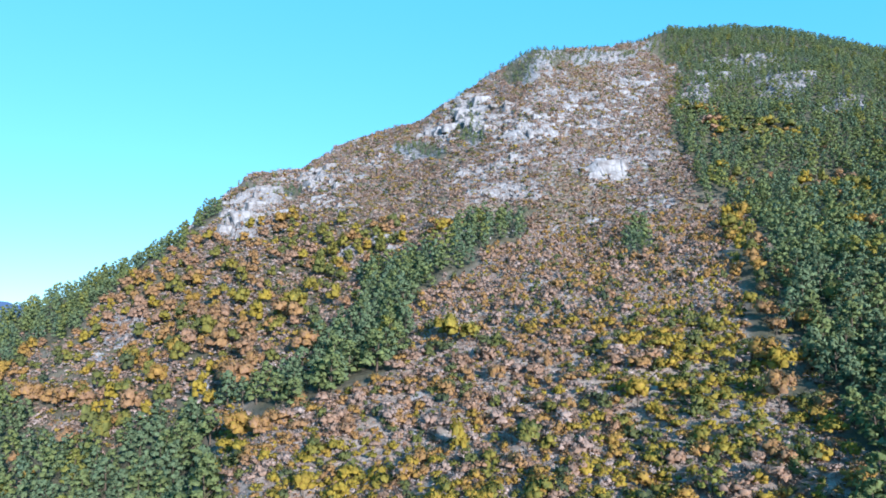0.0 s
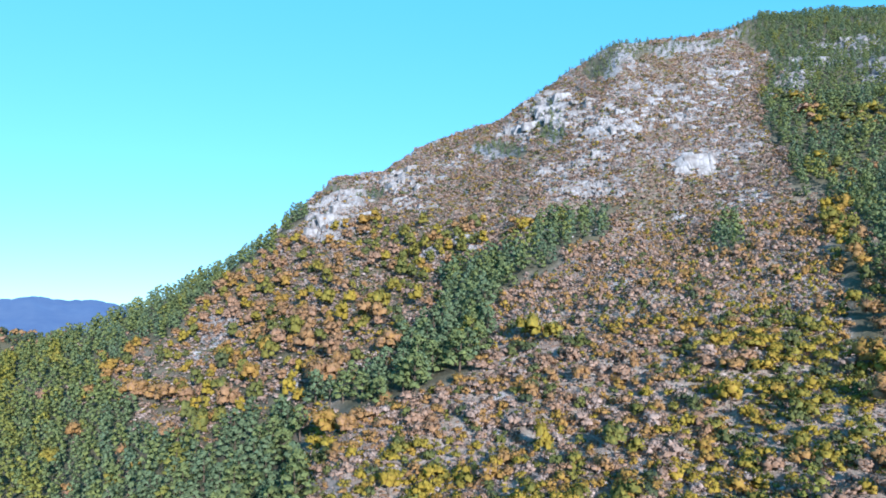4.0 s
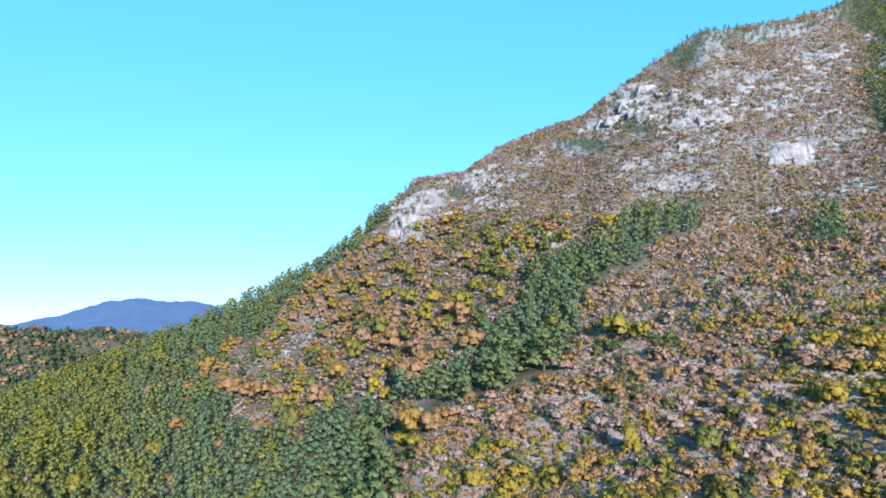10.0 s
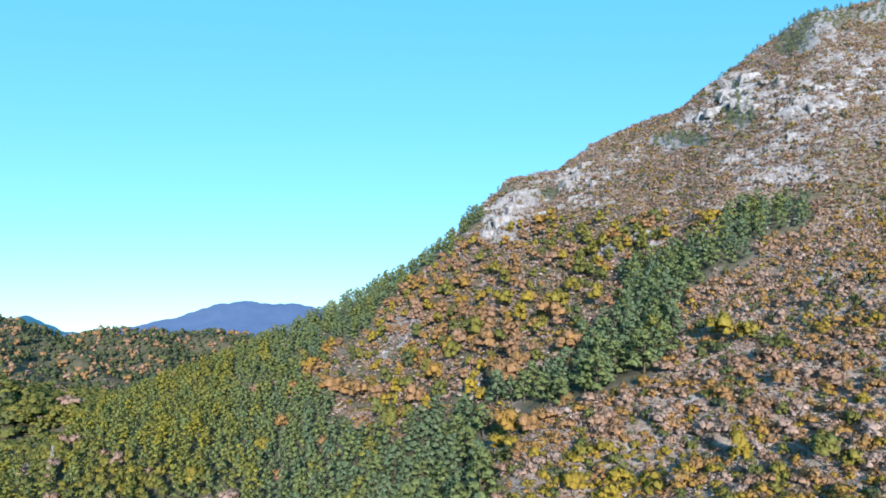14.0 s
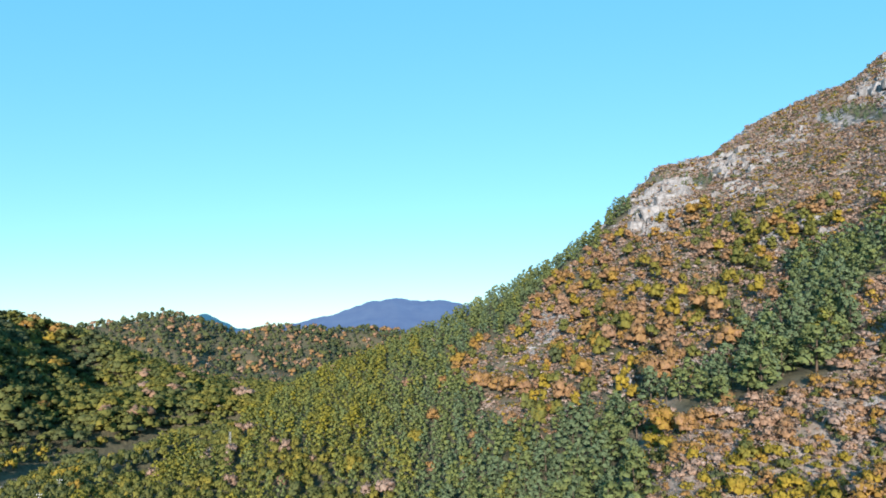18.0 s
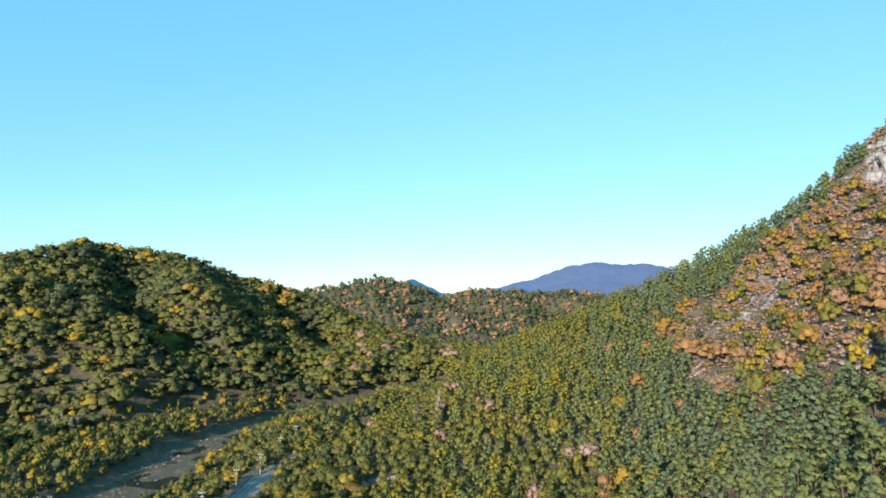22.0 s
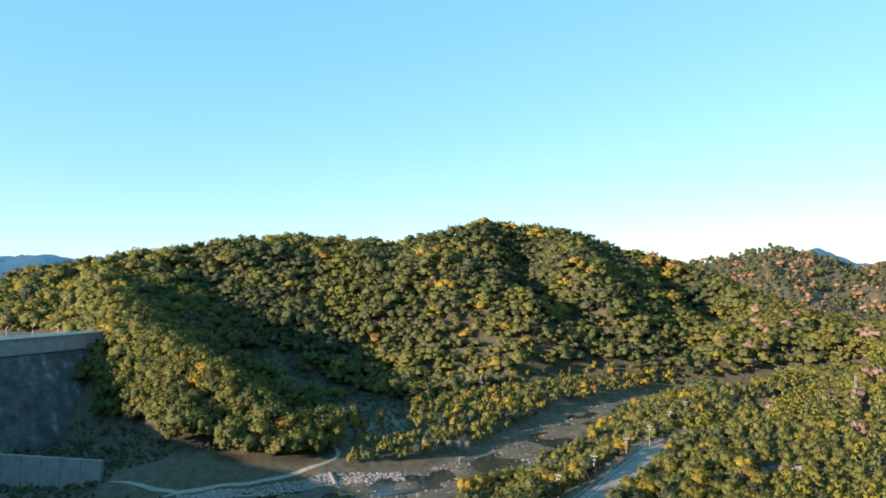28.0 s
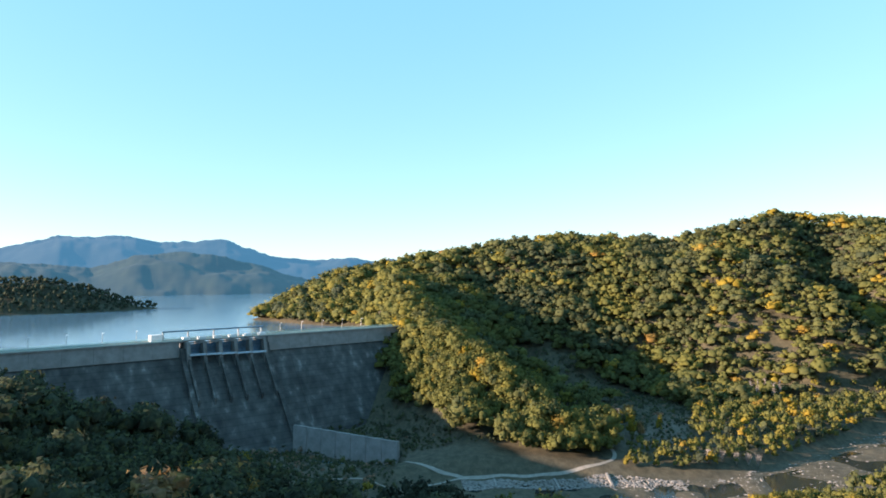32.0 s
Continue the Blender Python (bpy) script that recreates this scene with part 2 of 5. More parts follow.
def fractal(x, y, seed, octaves=4):
    return sum(wave(x * 2 ** k, y * 2 ** k, seed + k) * 0.5 ** k for k in range(octaves))


BEARINGS = np.concatenate([np.arange(-60, -42, 2.0), np.arange(-42, 142, 0.4), np.arange(142, 300.1, 2.0)])
RANGES = np.concatenate([[0.0, 15], np.geomspace(30, 1400, 285)])
BG, DG = np.meshgrid(BEARINGS, RANGES, indexing="ij")
XG, YG = -np.sin(np.radians(BG)) * DG, np.cos(np.radians(BG)) * DG


def relief():
    lines = [along(k, BEARINGS) for k in (FOOT, MID, CREST, DIP, HILL, VALE, FAR)]
    d = np.stack([np.full(len(BEARINGS), 0.0), np.full(len(BEARINGS), 60.0)] + [k[0] for k in lines] + [lines[-1][0] + 150, np.full(len(BEARINGS), 1500.0)], 1)
    z = np.stack([np.full(len(BEARINGS), 20.0), np.minimum(lines[0][1] - 6, 45)] + [k[1] for k in lines] + [lines[-1][1] - 60, np.full(len(BEARINGS), 10.0)], 1)
    h = np.array([np.interp(RANGES, a, b) for a, b in zip(d, z)])
    for _ in range(1):
        h[:, 1:-1] = 0.25 * h[:, :-2] + 0.5 * h[:, 1:-1] + 0.25 * h[:, 2:]
    return h


def off_line(line, x, y):
    """The distance of points from a line in plan, and how far along it they lie, 0 to 1."""
    best, where = np.full(np.shape(x), 1e9), np.zeros(np.shape(x))
    for k, ((ax, ay), (bx, by)) in enumerate(zip(line, line[1:])):
        dx, dy = bx - ax, by - ay
        t = np.clip(((x - ax) * dx + (y - ay) * dy) / (dx * dx + dy * dy), 0, 1)
        q = np.hypot(x - ax - t * dx, y - ay - t * dy)
        where = np.where(q < best, (k + t) / (len(line) - 1), where)
        best = np.minimum(best, q)
    return best, where


def ribs():
    """Spurs and hollows that run down the far hill, and the rough granite of the mountain."""
    hill = np.clip((DG - along(DIP, BG)[0]) / 60, 0, 1) * np.clip((along(VALE, BG)[0] - DG) / 150, 0, 1) * np.clip((BG - 45) / 15, 0, 1) * np.clip((113 - BG) / 6, 0, 1)
    top = np.clip(np.abs(DG - along(HILL, BG)[0]) / 60, 0.12, 1)
    f = np.clip((DG - along(DIP, BG)[0]) / (along(HILL, BG)[0] - along(DIP, BG)[0]), 0, 1)
    bulge = 24 * np.sin(np.pi * f ** 0.55) * np.clip((BG - 62) / 6, 0, 1) * np.clip((86 - BG) / 5, 0, 1) * np.clip((0.85 - f) / 0.35, 0, 1)
    calm = 1 - 0.92 * np.clip((BG - 86) / 3, 0, 1) * np.clip((103 - BG) / 3, 0, 1) * np.clip((0.6 - f) / 0.25, 0, 1)
    folds = sum(k * np.exp(-(off_line(line, XG, YG)[0] / w) ** 2) for k, w, line in FOLDS)
    out = bulge + calm * hill * top * (1.0 * folds + 5 * wave((BG - 0.03 * DG) / 3.2, DG / 140, 9))
    far = np.clip((DG - 880) / 60, 0, 1) * np.clip((1110 - DG) / 60, 0.1, 1) * np.clip((66 - BG) / 4, 0, 1)
    out += far * (12 * (1 - 2.6 * np.abs(wave((BG - 0.02 * DG) / 4.0, DG / 300, 15))) - 2)
    mount = np.clip((38 - BG) / 10, 0, 1) * np.clip((DG - 100) / 40, 0, 1)
    out += mount * (4.0 * wave(XG / 45, YG / 45, 21) + 1.6 * wave(XG / 17, YG / 17, 22) + 0.8 * wave(XG / 7, YG / 7, 23))
    out += (1 - mount) * 0.5 * wave(XG / 11, YG / 11, 24) * np.clip((DG - 60) / 60, 0, 1)
    return out


def carve(h):
    """The main spur, then the river's bed and the road's level shelf."""
    q, t = off_line(SPUR, XG, YG)
    top = np.interp(t * (len(SPUR) - 1), np.arange(len(SPUR)), SPUR_TOP)
    north = (XG + 425) * -0.484 + (YG + 115) * 0.875 > 0
    notch = top - 0.55 * np.minimum(q, 80) + 0.80 * np.maximum(q - 150, 0)
    deep = np.clip((610 - DG) / 130, 0, 1) * np.clip((DG - 312) / 20, 0, 1) * north * (t < 0.995)
    h = h + deep * (np.minimum(h, np.maximum(notch, 20)) - h)
    h = np.where((DG > 300) & (DG < 610), np.maximum(h, top - 0.85 * np.maximum(q - 5, 0)), h)
    q, t = off_line(RIVER, XG, YG)
    w = np.clip((28 - q) / 9, 0, 1)
    h = h * (1 - w) + w * (14.5 + 0.7 * wave(XG / 9, YG / 9, 31))
    q, t = off_line([(-320, -165), (-297, -112)], XG, YG)
    w = np.clip((22 - q) / 7, 0, 1)
    h = h * (1 - w) + w * 9.6
    q, t = off_line(ROAD, XG, YG)
    w = np.clip((22 - q) / 12, 0, 1)
    w = w * w * (3 - 2 * w)
    return h * (1 - w) + w * (27.6 + 0 * q)


# outcrops: bearing and elevation of the middle, spread in degrees either way, blocks, size
CRAGS = [(-13.6, 13.8, 1.2, 0.7, 8, 5.2), (-7.1, 17.2, 2.6, 1.2, 60, 2.4), (-13.3, 18.6, 3.6, 1.6, 120, 2.2), (-16.5, 20.4, 2.0, 0.9, 40, 2.4), (-2.8, 19.0, 2.3, 1.1, 80, 3.4),
         (0.4, 17.2, 1.3, 0.8, 34, 3.0), (10.4, 13.4, 2.8, 0.9, 66, 2.8), (16.3, 9.8, 1.8, 1.5, 70, 2.8), (14.8, 11.4, 1.6, 0.9, 48, 2.8), (9.6, 11.4, 1.5, 0.5, 26, 2.0),
         (-8.0, 4.6, 1.3, 0.7, 14, 1.6), (-20.2, 3.0, 0.3, 0.9, 5, 1.2), (17.6, 4.3, 0.4, 0.7, 8, 2.0), (24.8, 1.0, 1.6, 1.3, 26, 2.0), (20.3, 7.5, 0.6, 0.4, 8, 1.9)]
CRAGS2 = [(4.5, 8.5, 1.2, 0.9, 18, 1.9), (-0.8, 9.9, 1.6, 0.7, 28, 1.9), (-5, 12.6, 3.2, 1.0, 60, 1.9), (-24.8, 20.6, 3.0, 0.8, 46, 4.0), (-27.4, 18.9, 1.6, 1.0, 30, 4.4),
          (-21.4, 19.3, 0.9, 0.9, 14, 4.0), (-31.0, 16.8, 1.5, 0.5, 12, 4.0), (2.3, -4.9, 0.8, 0.7, 9, 1.1), (3.0, -6.4, 1.6, 0.9, 14, 0.9), (22.5, -2.2, 1.0, 0.8, 10, 1.6),
          (19.0, -3.6, 0.6, 0.6, 7, 1.7), (-14.4, 22.6, 0.8, 0.5, 12, 2.6), (-8.7, 22.4, 0.6, 0.7, 12, 2.8), (-17.1, 11.0, 2.0, 0.7, 20, 1.5), (6.4, 14.6, 1.5, 0.6, 24, 2.2)]
CRAGS3 = [(-13.0, 9.5, 1.1, 0.6, 10, 1.5), (-6, 15.0, 3.2, 1.0, 50, 1.7), (7.8, 7.2, 0.8, 0.5, 8, 1.5), (-1.8, 13.8, 1.9, 0.7, 26, 1.8), (26.5, -1.5, 1.0, 0.8, 8, 1.6),
          (-16.5, 15.2, 2.2, 1.5, 40, 1.8), (-9.8, 19.8, 2.6, 0.9, 40, 2.0), (14, 5.0, 3.5, 2.5, 16, 1.3), (-10, 8, 8, 2.5, 40, 0.9), (-12, 1, 12, 4, 40, 0.6), (6, -8, 6, 2, 24, 0.6)]


def rockiness(h):
    """How far each place of the mountain is bare rock, 0 to 1."""
    e = np.degrees(np.arctan2(h - 100, DG))
    out = np.zeros_like(h)
    for b0, e0, sb, se, n, size in CRAGS + CRAGS2 + CRAGS3[:7]:
        out = np.maximum(out, np.exp(-((BG - b0) / (sb * 1.05)) ** 2 - ((e - e0) / (se * 1.05)) ** 2))
    face = np.clip((e - 9) / 4, 0, 1) * np.clip((BG + 20) / 3, 0, 1) * np.clip((19 - BG) / 3, 0, 1)
    out = np.maximum(out, 0.46 * face * (0.7 + 0.6 * wave(BG / 1.3, e / 0.8, 51)))
    return out * (DG < along(CREST, BG)[0] + 20) * (BG < 40)


def crags(h, rock):
    return h + rock * (5.5 * np.abs(wave(XG / 15, YG / 15, 52)) + 3.0 * np.abs(wave(XG / 6.5, YG / 6.5, 53)) + 1.2 * wave(XG / 3, YG / 3, 54) - 2.5)


HG = carve(relief() + ribs())
ROCK = rockiness(HG)
HG = crags(HG, ROCK)


def height(b, d):
    """The ground's height at bearings b and distances d."""
    b = np.mod(np.asarray(b, float) + 60, 360) - 60
    i = np.clip(np.searchsorted(BEARINGS, b) - 1, 0, len(BEARINGS) - 2)
    j = np.clip(np.searchsorted(RANGES, d) - 1, 0, len(RANGES) - 2)
    u = (b - BEARINGS[i]) / (BEARINGS[i + 1] - BEARINGS[i])
    v = np.clip((d - RANGES[j]) / (RANGES[j + 1] - RANGES[j]), 0, 1)
    return (HG[i, j] * (1 - u) + HG[i + 1, j] * u) * (1 - v) + (HG[i, j + 1] * (1 - u) + HG[i + 1, j + 1] * u) * v


def bearing_of(x, y):
    return np.mod(np.degrees(np.arctan2(-np.asarray(x), np.asarray(y))) + 60, 360) - 60


def height_xy(x, y):
    return height(bearing_of(x, y), np.hypot(x, y))


def spot(b, el):
    """The plan position where the slope on bearing b rises to el degrees above the drone's level."""
    d = np.arange(60, 1200, 1.0)
    e = np.degrees(np.arctan2(height(np.full(len(d), b), d) - 100, d))
    k = int(np.argmax(e >= el)) if (e >= el).any() else int(np.argmax(e))
    return d[k]


def quads(name, verts, faces, material, hue=None, smooth=False, soft=None):
    """A mesh from arrays; every face has as many corners as the rows of faces."""
    me = bpy.data.meshes.new(name)
    verts, faces = np.asarray(verts, np.float32), np.asarray(faces, np.int32)
    me.vertices.add(len(verts))
    me.vertices.foreach_set("co", verts.ravel())
    me.loops.add(faces.size)
    me.loops.foreach_set("vertex_index", faces.ravel())
    me.polygons.add(len(faces))
    me.polygons.foreach_set("loop_start", np.arange(len(faces), dtype=np.int32) * faces.shape[1])
    if smooth:
        me.polygons.foreach_set("use_smooth", np.ones(len(faces), bool))
    if hue is not None:
        me.attributes.new("hue", "FLOAT", "FACE").data.foreach_set("value", np.asarray(hue, np.float32))
    me.update(calc_edges=True)
    if soft is not None:
        me.attributes.new("custom_normal", "FLOAT_VECTOR", "POINT").data.foreach_set("vector", np.asarray(soft, np.float32).ravel())
    me.materials.append(material)
    return me


def build_ground():
    n, k = HG.shape
    v = np.stack([XG, YG, HG], -1).reshape(-1, 3)
    i, j = np.meshgrid(np.arange(n - 1), np.arange(k - 1), indexing="ij")
    a = (i * k + j).ravel()
    f = np.stack([a, a + 1, a + k + 1, a + k], 1)[:, ::-1]
    me = quads("ground", v, f, SOIL, smooth=True)
    me.attributes.new("rock", "FLOAT", "POINT").data.foreach_set("value", ROCK.ravel().astype(np.float32))
    kind = cover(BG.ravel(), DG.ravel())[0].reshape(HG.shape)
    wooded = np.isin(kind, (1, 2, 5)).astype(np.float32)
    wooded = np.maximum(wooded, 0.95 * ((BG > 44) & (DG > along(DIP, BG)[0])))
    # river bed: no wood here, shade painted with the dark floor tone
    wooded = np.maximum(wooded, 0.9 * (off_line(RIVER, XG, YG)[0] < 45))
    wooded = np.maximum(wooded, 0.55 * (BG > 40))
    # open ground below the dam, its shade painted with the same dark tone
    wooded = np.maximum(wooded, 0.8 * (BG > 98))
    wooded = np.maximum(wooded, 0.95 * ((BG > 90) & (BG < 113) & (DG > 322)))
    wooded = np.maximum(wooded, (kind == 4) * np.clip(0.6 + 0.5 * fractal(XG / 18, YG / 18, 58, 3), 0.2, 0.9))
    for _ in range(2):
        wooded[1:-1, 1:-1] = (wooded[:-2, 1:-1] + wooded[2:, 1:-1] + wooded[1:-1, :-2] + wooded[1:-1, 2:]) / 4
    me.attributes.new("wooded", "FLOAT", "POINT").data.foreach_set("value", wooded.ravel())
    return tagged(new("ground", me), "wooded valley and granite mountainside with leaf litter", "ground", kind="structure")

def part(name, bm, material, parent=None, label=""):
    """Links a bmesh as one mesh object under a thing or a part."""
    me = bpy.data.meshes.new(name)
    bm.to_mesh(me)
    bm.free()
    me.materials.append(material)
    ob = new(name, me)
    ob.parent = parent
    if label:
        ob["label"] = label
    return ob


def hung(name, me, parent, label=""):
    ob = new(name, me)
    ob.parent = parent
    if label:
        ob["label"] = label
    return ob

# ---- trees ----
def cards(centre, normal, size, rng, aspect=0.8, soft=None):
    """One leaf cluster a row: a crooked three-cornered mass about each centre, square to its normal, shaded with the mass it belongs to."""
    n = len(centre)
    normal = normal / np.linalg.norm(normal, axis=1)[:, None]
    up = rng.normal(size=(n, 3))
    t = np.cross(normal, up)
    t /= np.linalg.norm(t, axis=1)[:, None] + 1e-9
    s = np.cross(normal, t)
    size = np.broadcast_to(np.asarray(size, float), (n,))[:, None]
    out = []
    for a, b in ((1, 0.1), (-0.6, 0.9), (-0.5, -0.95)):
        j = rng.uniform(0.7, 1.35, (n, 1))
        out.append(centre + size * j * (a * t + b * aspect * s) + normal * size * rng.uniform(-0.3, 0.3, (n, 1)))
    v = np.stack(out, 1).reshape(-1, 3)
    q = (normal if soft is None else soft / np.linalg.norm(soft, axis=1)[:, None]) + 0.22 * normal + 0.12 * rng.normal(size=(n, 3))
    q = np.repeat(q / np.linalg.norm(q, axis=1)[:, None], 3, 0)
    return v, np.arange(n * 3).reshape(n, 3), q


def lump_shape():
    """The corners and faces of a rough round lump, open below."""
    bm = bmesh.new()
    bmesh.ops.create_icosphere(bm, subdivisions=1, radius=1.0)
    v = np.array([tuple(k.co) for k in bm.verts])
    f = np.array([[k.index for k in p.verts] for p in bm.faces])
    bm.free()
    return v, f[v[f][:, :, 2].mean(1) > -0.6]


LUMP_V, LUMP_F = lump_shape()


def lumps(rng, centres, radii, outward, sprigs, size, body=1.0):
    """A crown of uneven lumps about the centres, shaded as one mass, with loose sprigs standing off them."""
    vs, fs, ns, base = [], [], [], 0
    c, nn, so = [], [], []
    for o, r, out in zip(centres, radii, outward):
        a = rng.rand() * 6.283
        turn = np.array(((math.cos(a), -math.sin(a), 0), (math.sin(a), math.cos(a), 0), (0, 0, 1)))
        p = (LUMP_V @ turn.T) * rng.uniform(0.55, 1.40, (len(LUMP_V), 1))
        if body:
            vs.append(o + p * r * body)
            nv = p + 0.55 * np.asarray(out) + (0, 0, 0.1) + 0.14 * rng.normal(size=p.shape)
            ns.append(nv / np.linalg.norm(nv, axis=1)[:, None])
            fs.append(LUMP_F + base)
            base += len(p)
        for i in range(sprigs):
            d = rng.normal(size=3)
            d /= np.linalg.norm(d)
            d[2] = abs(d[2]) if d[2] < -0.3 else d[2]
            c.append(o + d * r * rng.uniform(0.8, 1.35))
            nn.append(d + 0.5 * rng.normal(size=3))
            so.append(d + 0.55 * np.asarray(out))
    v, f, n = cards(np.array(c), np.array(nn), size * rng.uniform(0.7, 1.3, len(c)), rng, 0.8, np.array(so))
    return np.concatenate(vs + [v]), np.concatenate(fs + [f + base]), np.concatenate(ns + [n])


def pine_crown(rng, pads, sprigs, size):
    """Separate flattened pads of needles at the ends of boughs round an upper stem; height 1."""
    o, r, out = [], [], []
    a = rng.rand() * 6.283
    for k in range(pads):
        f = (k + 0.5) / pads
        a += 2.4 + 0.5 * rng.randn()
        reach = 0.27 * math.sqrt(max(0.0, 1 - f ** 1.5)) * min(1, 0.6 + 1.6 * f) * (0.6 + 0.6 * rng.rand())
        o.append(np.array((math.cos(a) * reach, math.sin(a) * reach, 0.20 + 0.74 * f - 0.10 * reach)))
        w = (0.155 - 0.075 * f) * (0.8 + 0.4 * rng.rand())
        r.append(np.array((w, w, w * rng.uniform(0.6, 1.0))))
        out.append((math.cos(a) * reach * 3, math.sin(a) * reach * 3, 0.35))
    return lumps(rng, o, r, out, sprigs, size, 0.66)


def leaf_crown(rng, lobes, sprigs, size, low=0.28, wide=0.36, body=1.0):
    """Several leafy lobes of uneven size; height 1."""
    o, r, out = [], [], []
    for k in range(lobes):
        a, q = 6.283 * k / lobes + rng.rand(), wide * (0.40 + 0.45 * rng.rand()) * (k > 0)
        z = low + (1 - low) * (0.25 + 0.5 * rng.rand()) if k else low + (1 - low) * 0.70
        o.append(np.array((math.cos(a) * q, math.sin(a) * q, z)))
        r.append(np.array((wide * 0.47, wide * 0.47, (1 - low) * 0.25)) * (0.7 + 0.55 * rng.rand()))
        out.append((o[-1][0] * 1.1 / wide, o[-1][1] * 1.1 / wide, 1.2 * (z - low - 0.35 * (1 - low)) / (1 - low)))
    return lumps(rng, o, r, out, sprigs, size, body)


def wood_mesh(name, crowns, place, size, turn, hue, which, material, stretch=None):
    """Crowns of a whole wood in one mesh."""
    vs, fs, hs, ns, base = [], [], [], [], 0
    for k, (cv, cf, cn) in enumerate(crowns):
        s = which == k
        if not s.any():
            continue
        c, q = np.cos(turn[s])[:, None], np.sin(turn[s])[:, None]
        w = (stretch[s] if stretch is not None else np.ones(s.sum()))[:, None] * size[s][:, None]
        x, y = cv[None, :, 0] * w, cv[None, :, 1] * w
        v = np.stack([x * c - y * q, x * q + y * c, cv[None, :, 2] * size[s][:, None]], -1) + place[s][:, None, :]
        m = s.sum()
        ns.append(np.stack([cn[None, :, 0] * c - cn[None, :, 1] * q, cn[None, :, 0] * q + cn[None, :, 1] * c, np.broadcast_to(cn[None, :, 2], x.shape)], -1).reshape(-1, 3))
        f = cf[None] + (np.arange(m) * len(cv))[:, None, None] + base
        vs.append(v.reshape(-1, 3))
        fs.append(f.reshape(-1, 3))
        hs.append(np.repeat(hue[s], len(cf)))
        base += m * len(cv)
    return quads(name, np.concatenate(vs), np.concatenate(fs), material, np.concatenate(hs), soft=np.concatenate(ns))


def scatter(rng, b0, b1, d0, d1, gap):
    """Jittered points over a sector, about gap metres apart."""
    n = int(radians(b1 - b0) * (d1 * d1 - d0 * d0) / 2 / gap ** 2)
    b = rng.uniform(b0, b1, n)
    d = np.sqrt(rng.uniform(d0 * d0, d1 * d1, n))
    return b, d


def thin(b, d, gap):
    """Drops points that stand closer than gap to an earlier one."""
    x, y = -np.sin(np.radians(b)) * d, np.cos(np.radians(b)) * d
    cells, keep = {}, np.zeros(len(b), bool)
    for i in range(len(b)):
        g = gap[i]
        cx, cy = int(x[i] // 6), int(y[i] // 6)
        ok = True
        for u in (-1, 0, 1):
            for v in (-1, 0, 1):
                for k in cells.get((cx + u, cy + v), ()):
                    if (x[i] - x[k]) ** 2 + (y[i] - y[k]) ** 2 < g * g:
                        ok = False
                        break
        if ok:
            keep[i] = True
            cells.setdefault((cx, cy), []).append(i)
    return keep


# zones of the mountainside, as bearing and elevation of their corners
GULLY_PINES = [(-8.2, 11.2), (-4.1, 10.1), (-1.5, 9.7), (-0.3, 7.8), (4.0, 6.7), (6.6, 4.9), (6.8, 2.4), (9.0, 0.3), (10.4, -1.5), (13.5, -3.1), (17.2, -5.6), (14.2, -6.1), (10.3, -4.8),
               (3.9, -2.7), (2.2, 0.3), (3.7, 2.1), (1.2, 4.0), (-2.2, 5.9), (-4.1, 7.7), (-6.2, 8.2)]
FOOT_PINES = [(19.6, -5.6), (22.5, -6.6), (25.0, -7.9), (32.2, -8.2), (31.9, -12), (19.9, -12), (17.6, -7.9)]
AUTUMN_PATCH = [(20.7, 7.6), (16.0, 9.6), (11.7, 10.1), (6.4, 9.5), (1.7, 10.1), (-2.0, 10.2), (-1.0, 8.9), (4.1, 6.7), (7.0, 4.8), (7.5, 2.0), (9.4, -0.7), (12.6, -1.7), (15.9, -3.9), (18.6, -5.3),
                (20.4, -7.4), (24.8, -8.2), (29.5, -8.0), (31.3, -4.1), (33.0, -3.2), (31.8, -1.6), (28.1, 0.6), (26.0, 3.4), (22.5, 6.2)]
SPUR_MIX = [(-19.6, 18.3), (-23.8, 17.1), (-27.7, 15.2), (-33.1, 9.6), (-32.9, 6.8), (-27.4, 10.8), (-23.6, 13.5)]
GOLD_EDGE = [(-23.0, 11.0), (-24.9, 7.8), (-25.6, 3.5), (-26.5, -0.7), (-28.6, -3.9), (-25.6, -4.8), (-24.3, -2.0), (-23.4, 2.7), (-22.8, 7.1)]
PALE_SCRUB = [(14.2, -8.9), (6.7, -3.8), (-5.4, 0.2), (-10.0, 0.7), (-5.3, -7.0), (3.9, -7.9)]
GREEN_STRIP = [(2.3, -2.1), (0.2, -0.2), (-4.9, 0.2), (-5.4, -0.5), (-0.7, -1.6)]
# knots of pines among the rocks: bearing, elevation, spread either way
KNOTS = [(-2.5, 18.2, 1.3, 1.7), (2.1, 15.7, 2.2, 0.7), (-8.7, 23.0, 2.4, 0.8), (-13.0, 22.7, 4.0, 0.5), (-6.7, 21.8, 1.8, 0.9), (12.7, 12.2, 1.2, 0.5), (15.3, 12.6, 1.8, 0.3), (-16.1, 7.8, 1.3, 1.2), (-21.3, 11.4, 0.9, 0.7)]


def inside(zone, b, e):
    """Which of the points lie in a zone."""
    hit = np.zeros(np.shape(b), bool)
    for (b0, e0), (b1, e1) in zip(zone, zone[1:] + zone[:1]):
        if e0 != e1:
            hit ^= ((e0 > e) != (e1 > e)) & (b < b0 + (e - e0) * (b1 - b0) / (e1 - e0))
    return hit


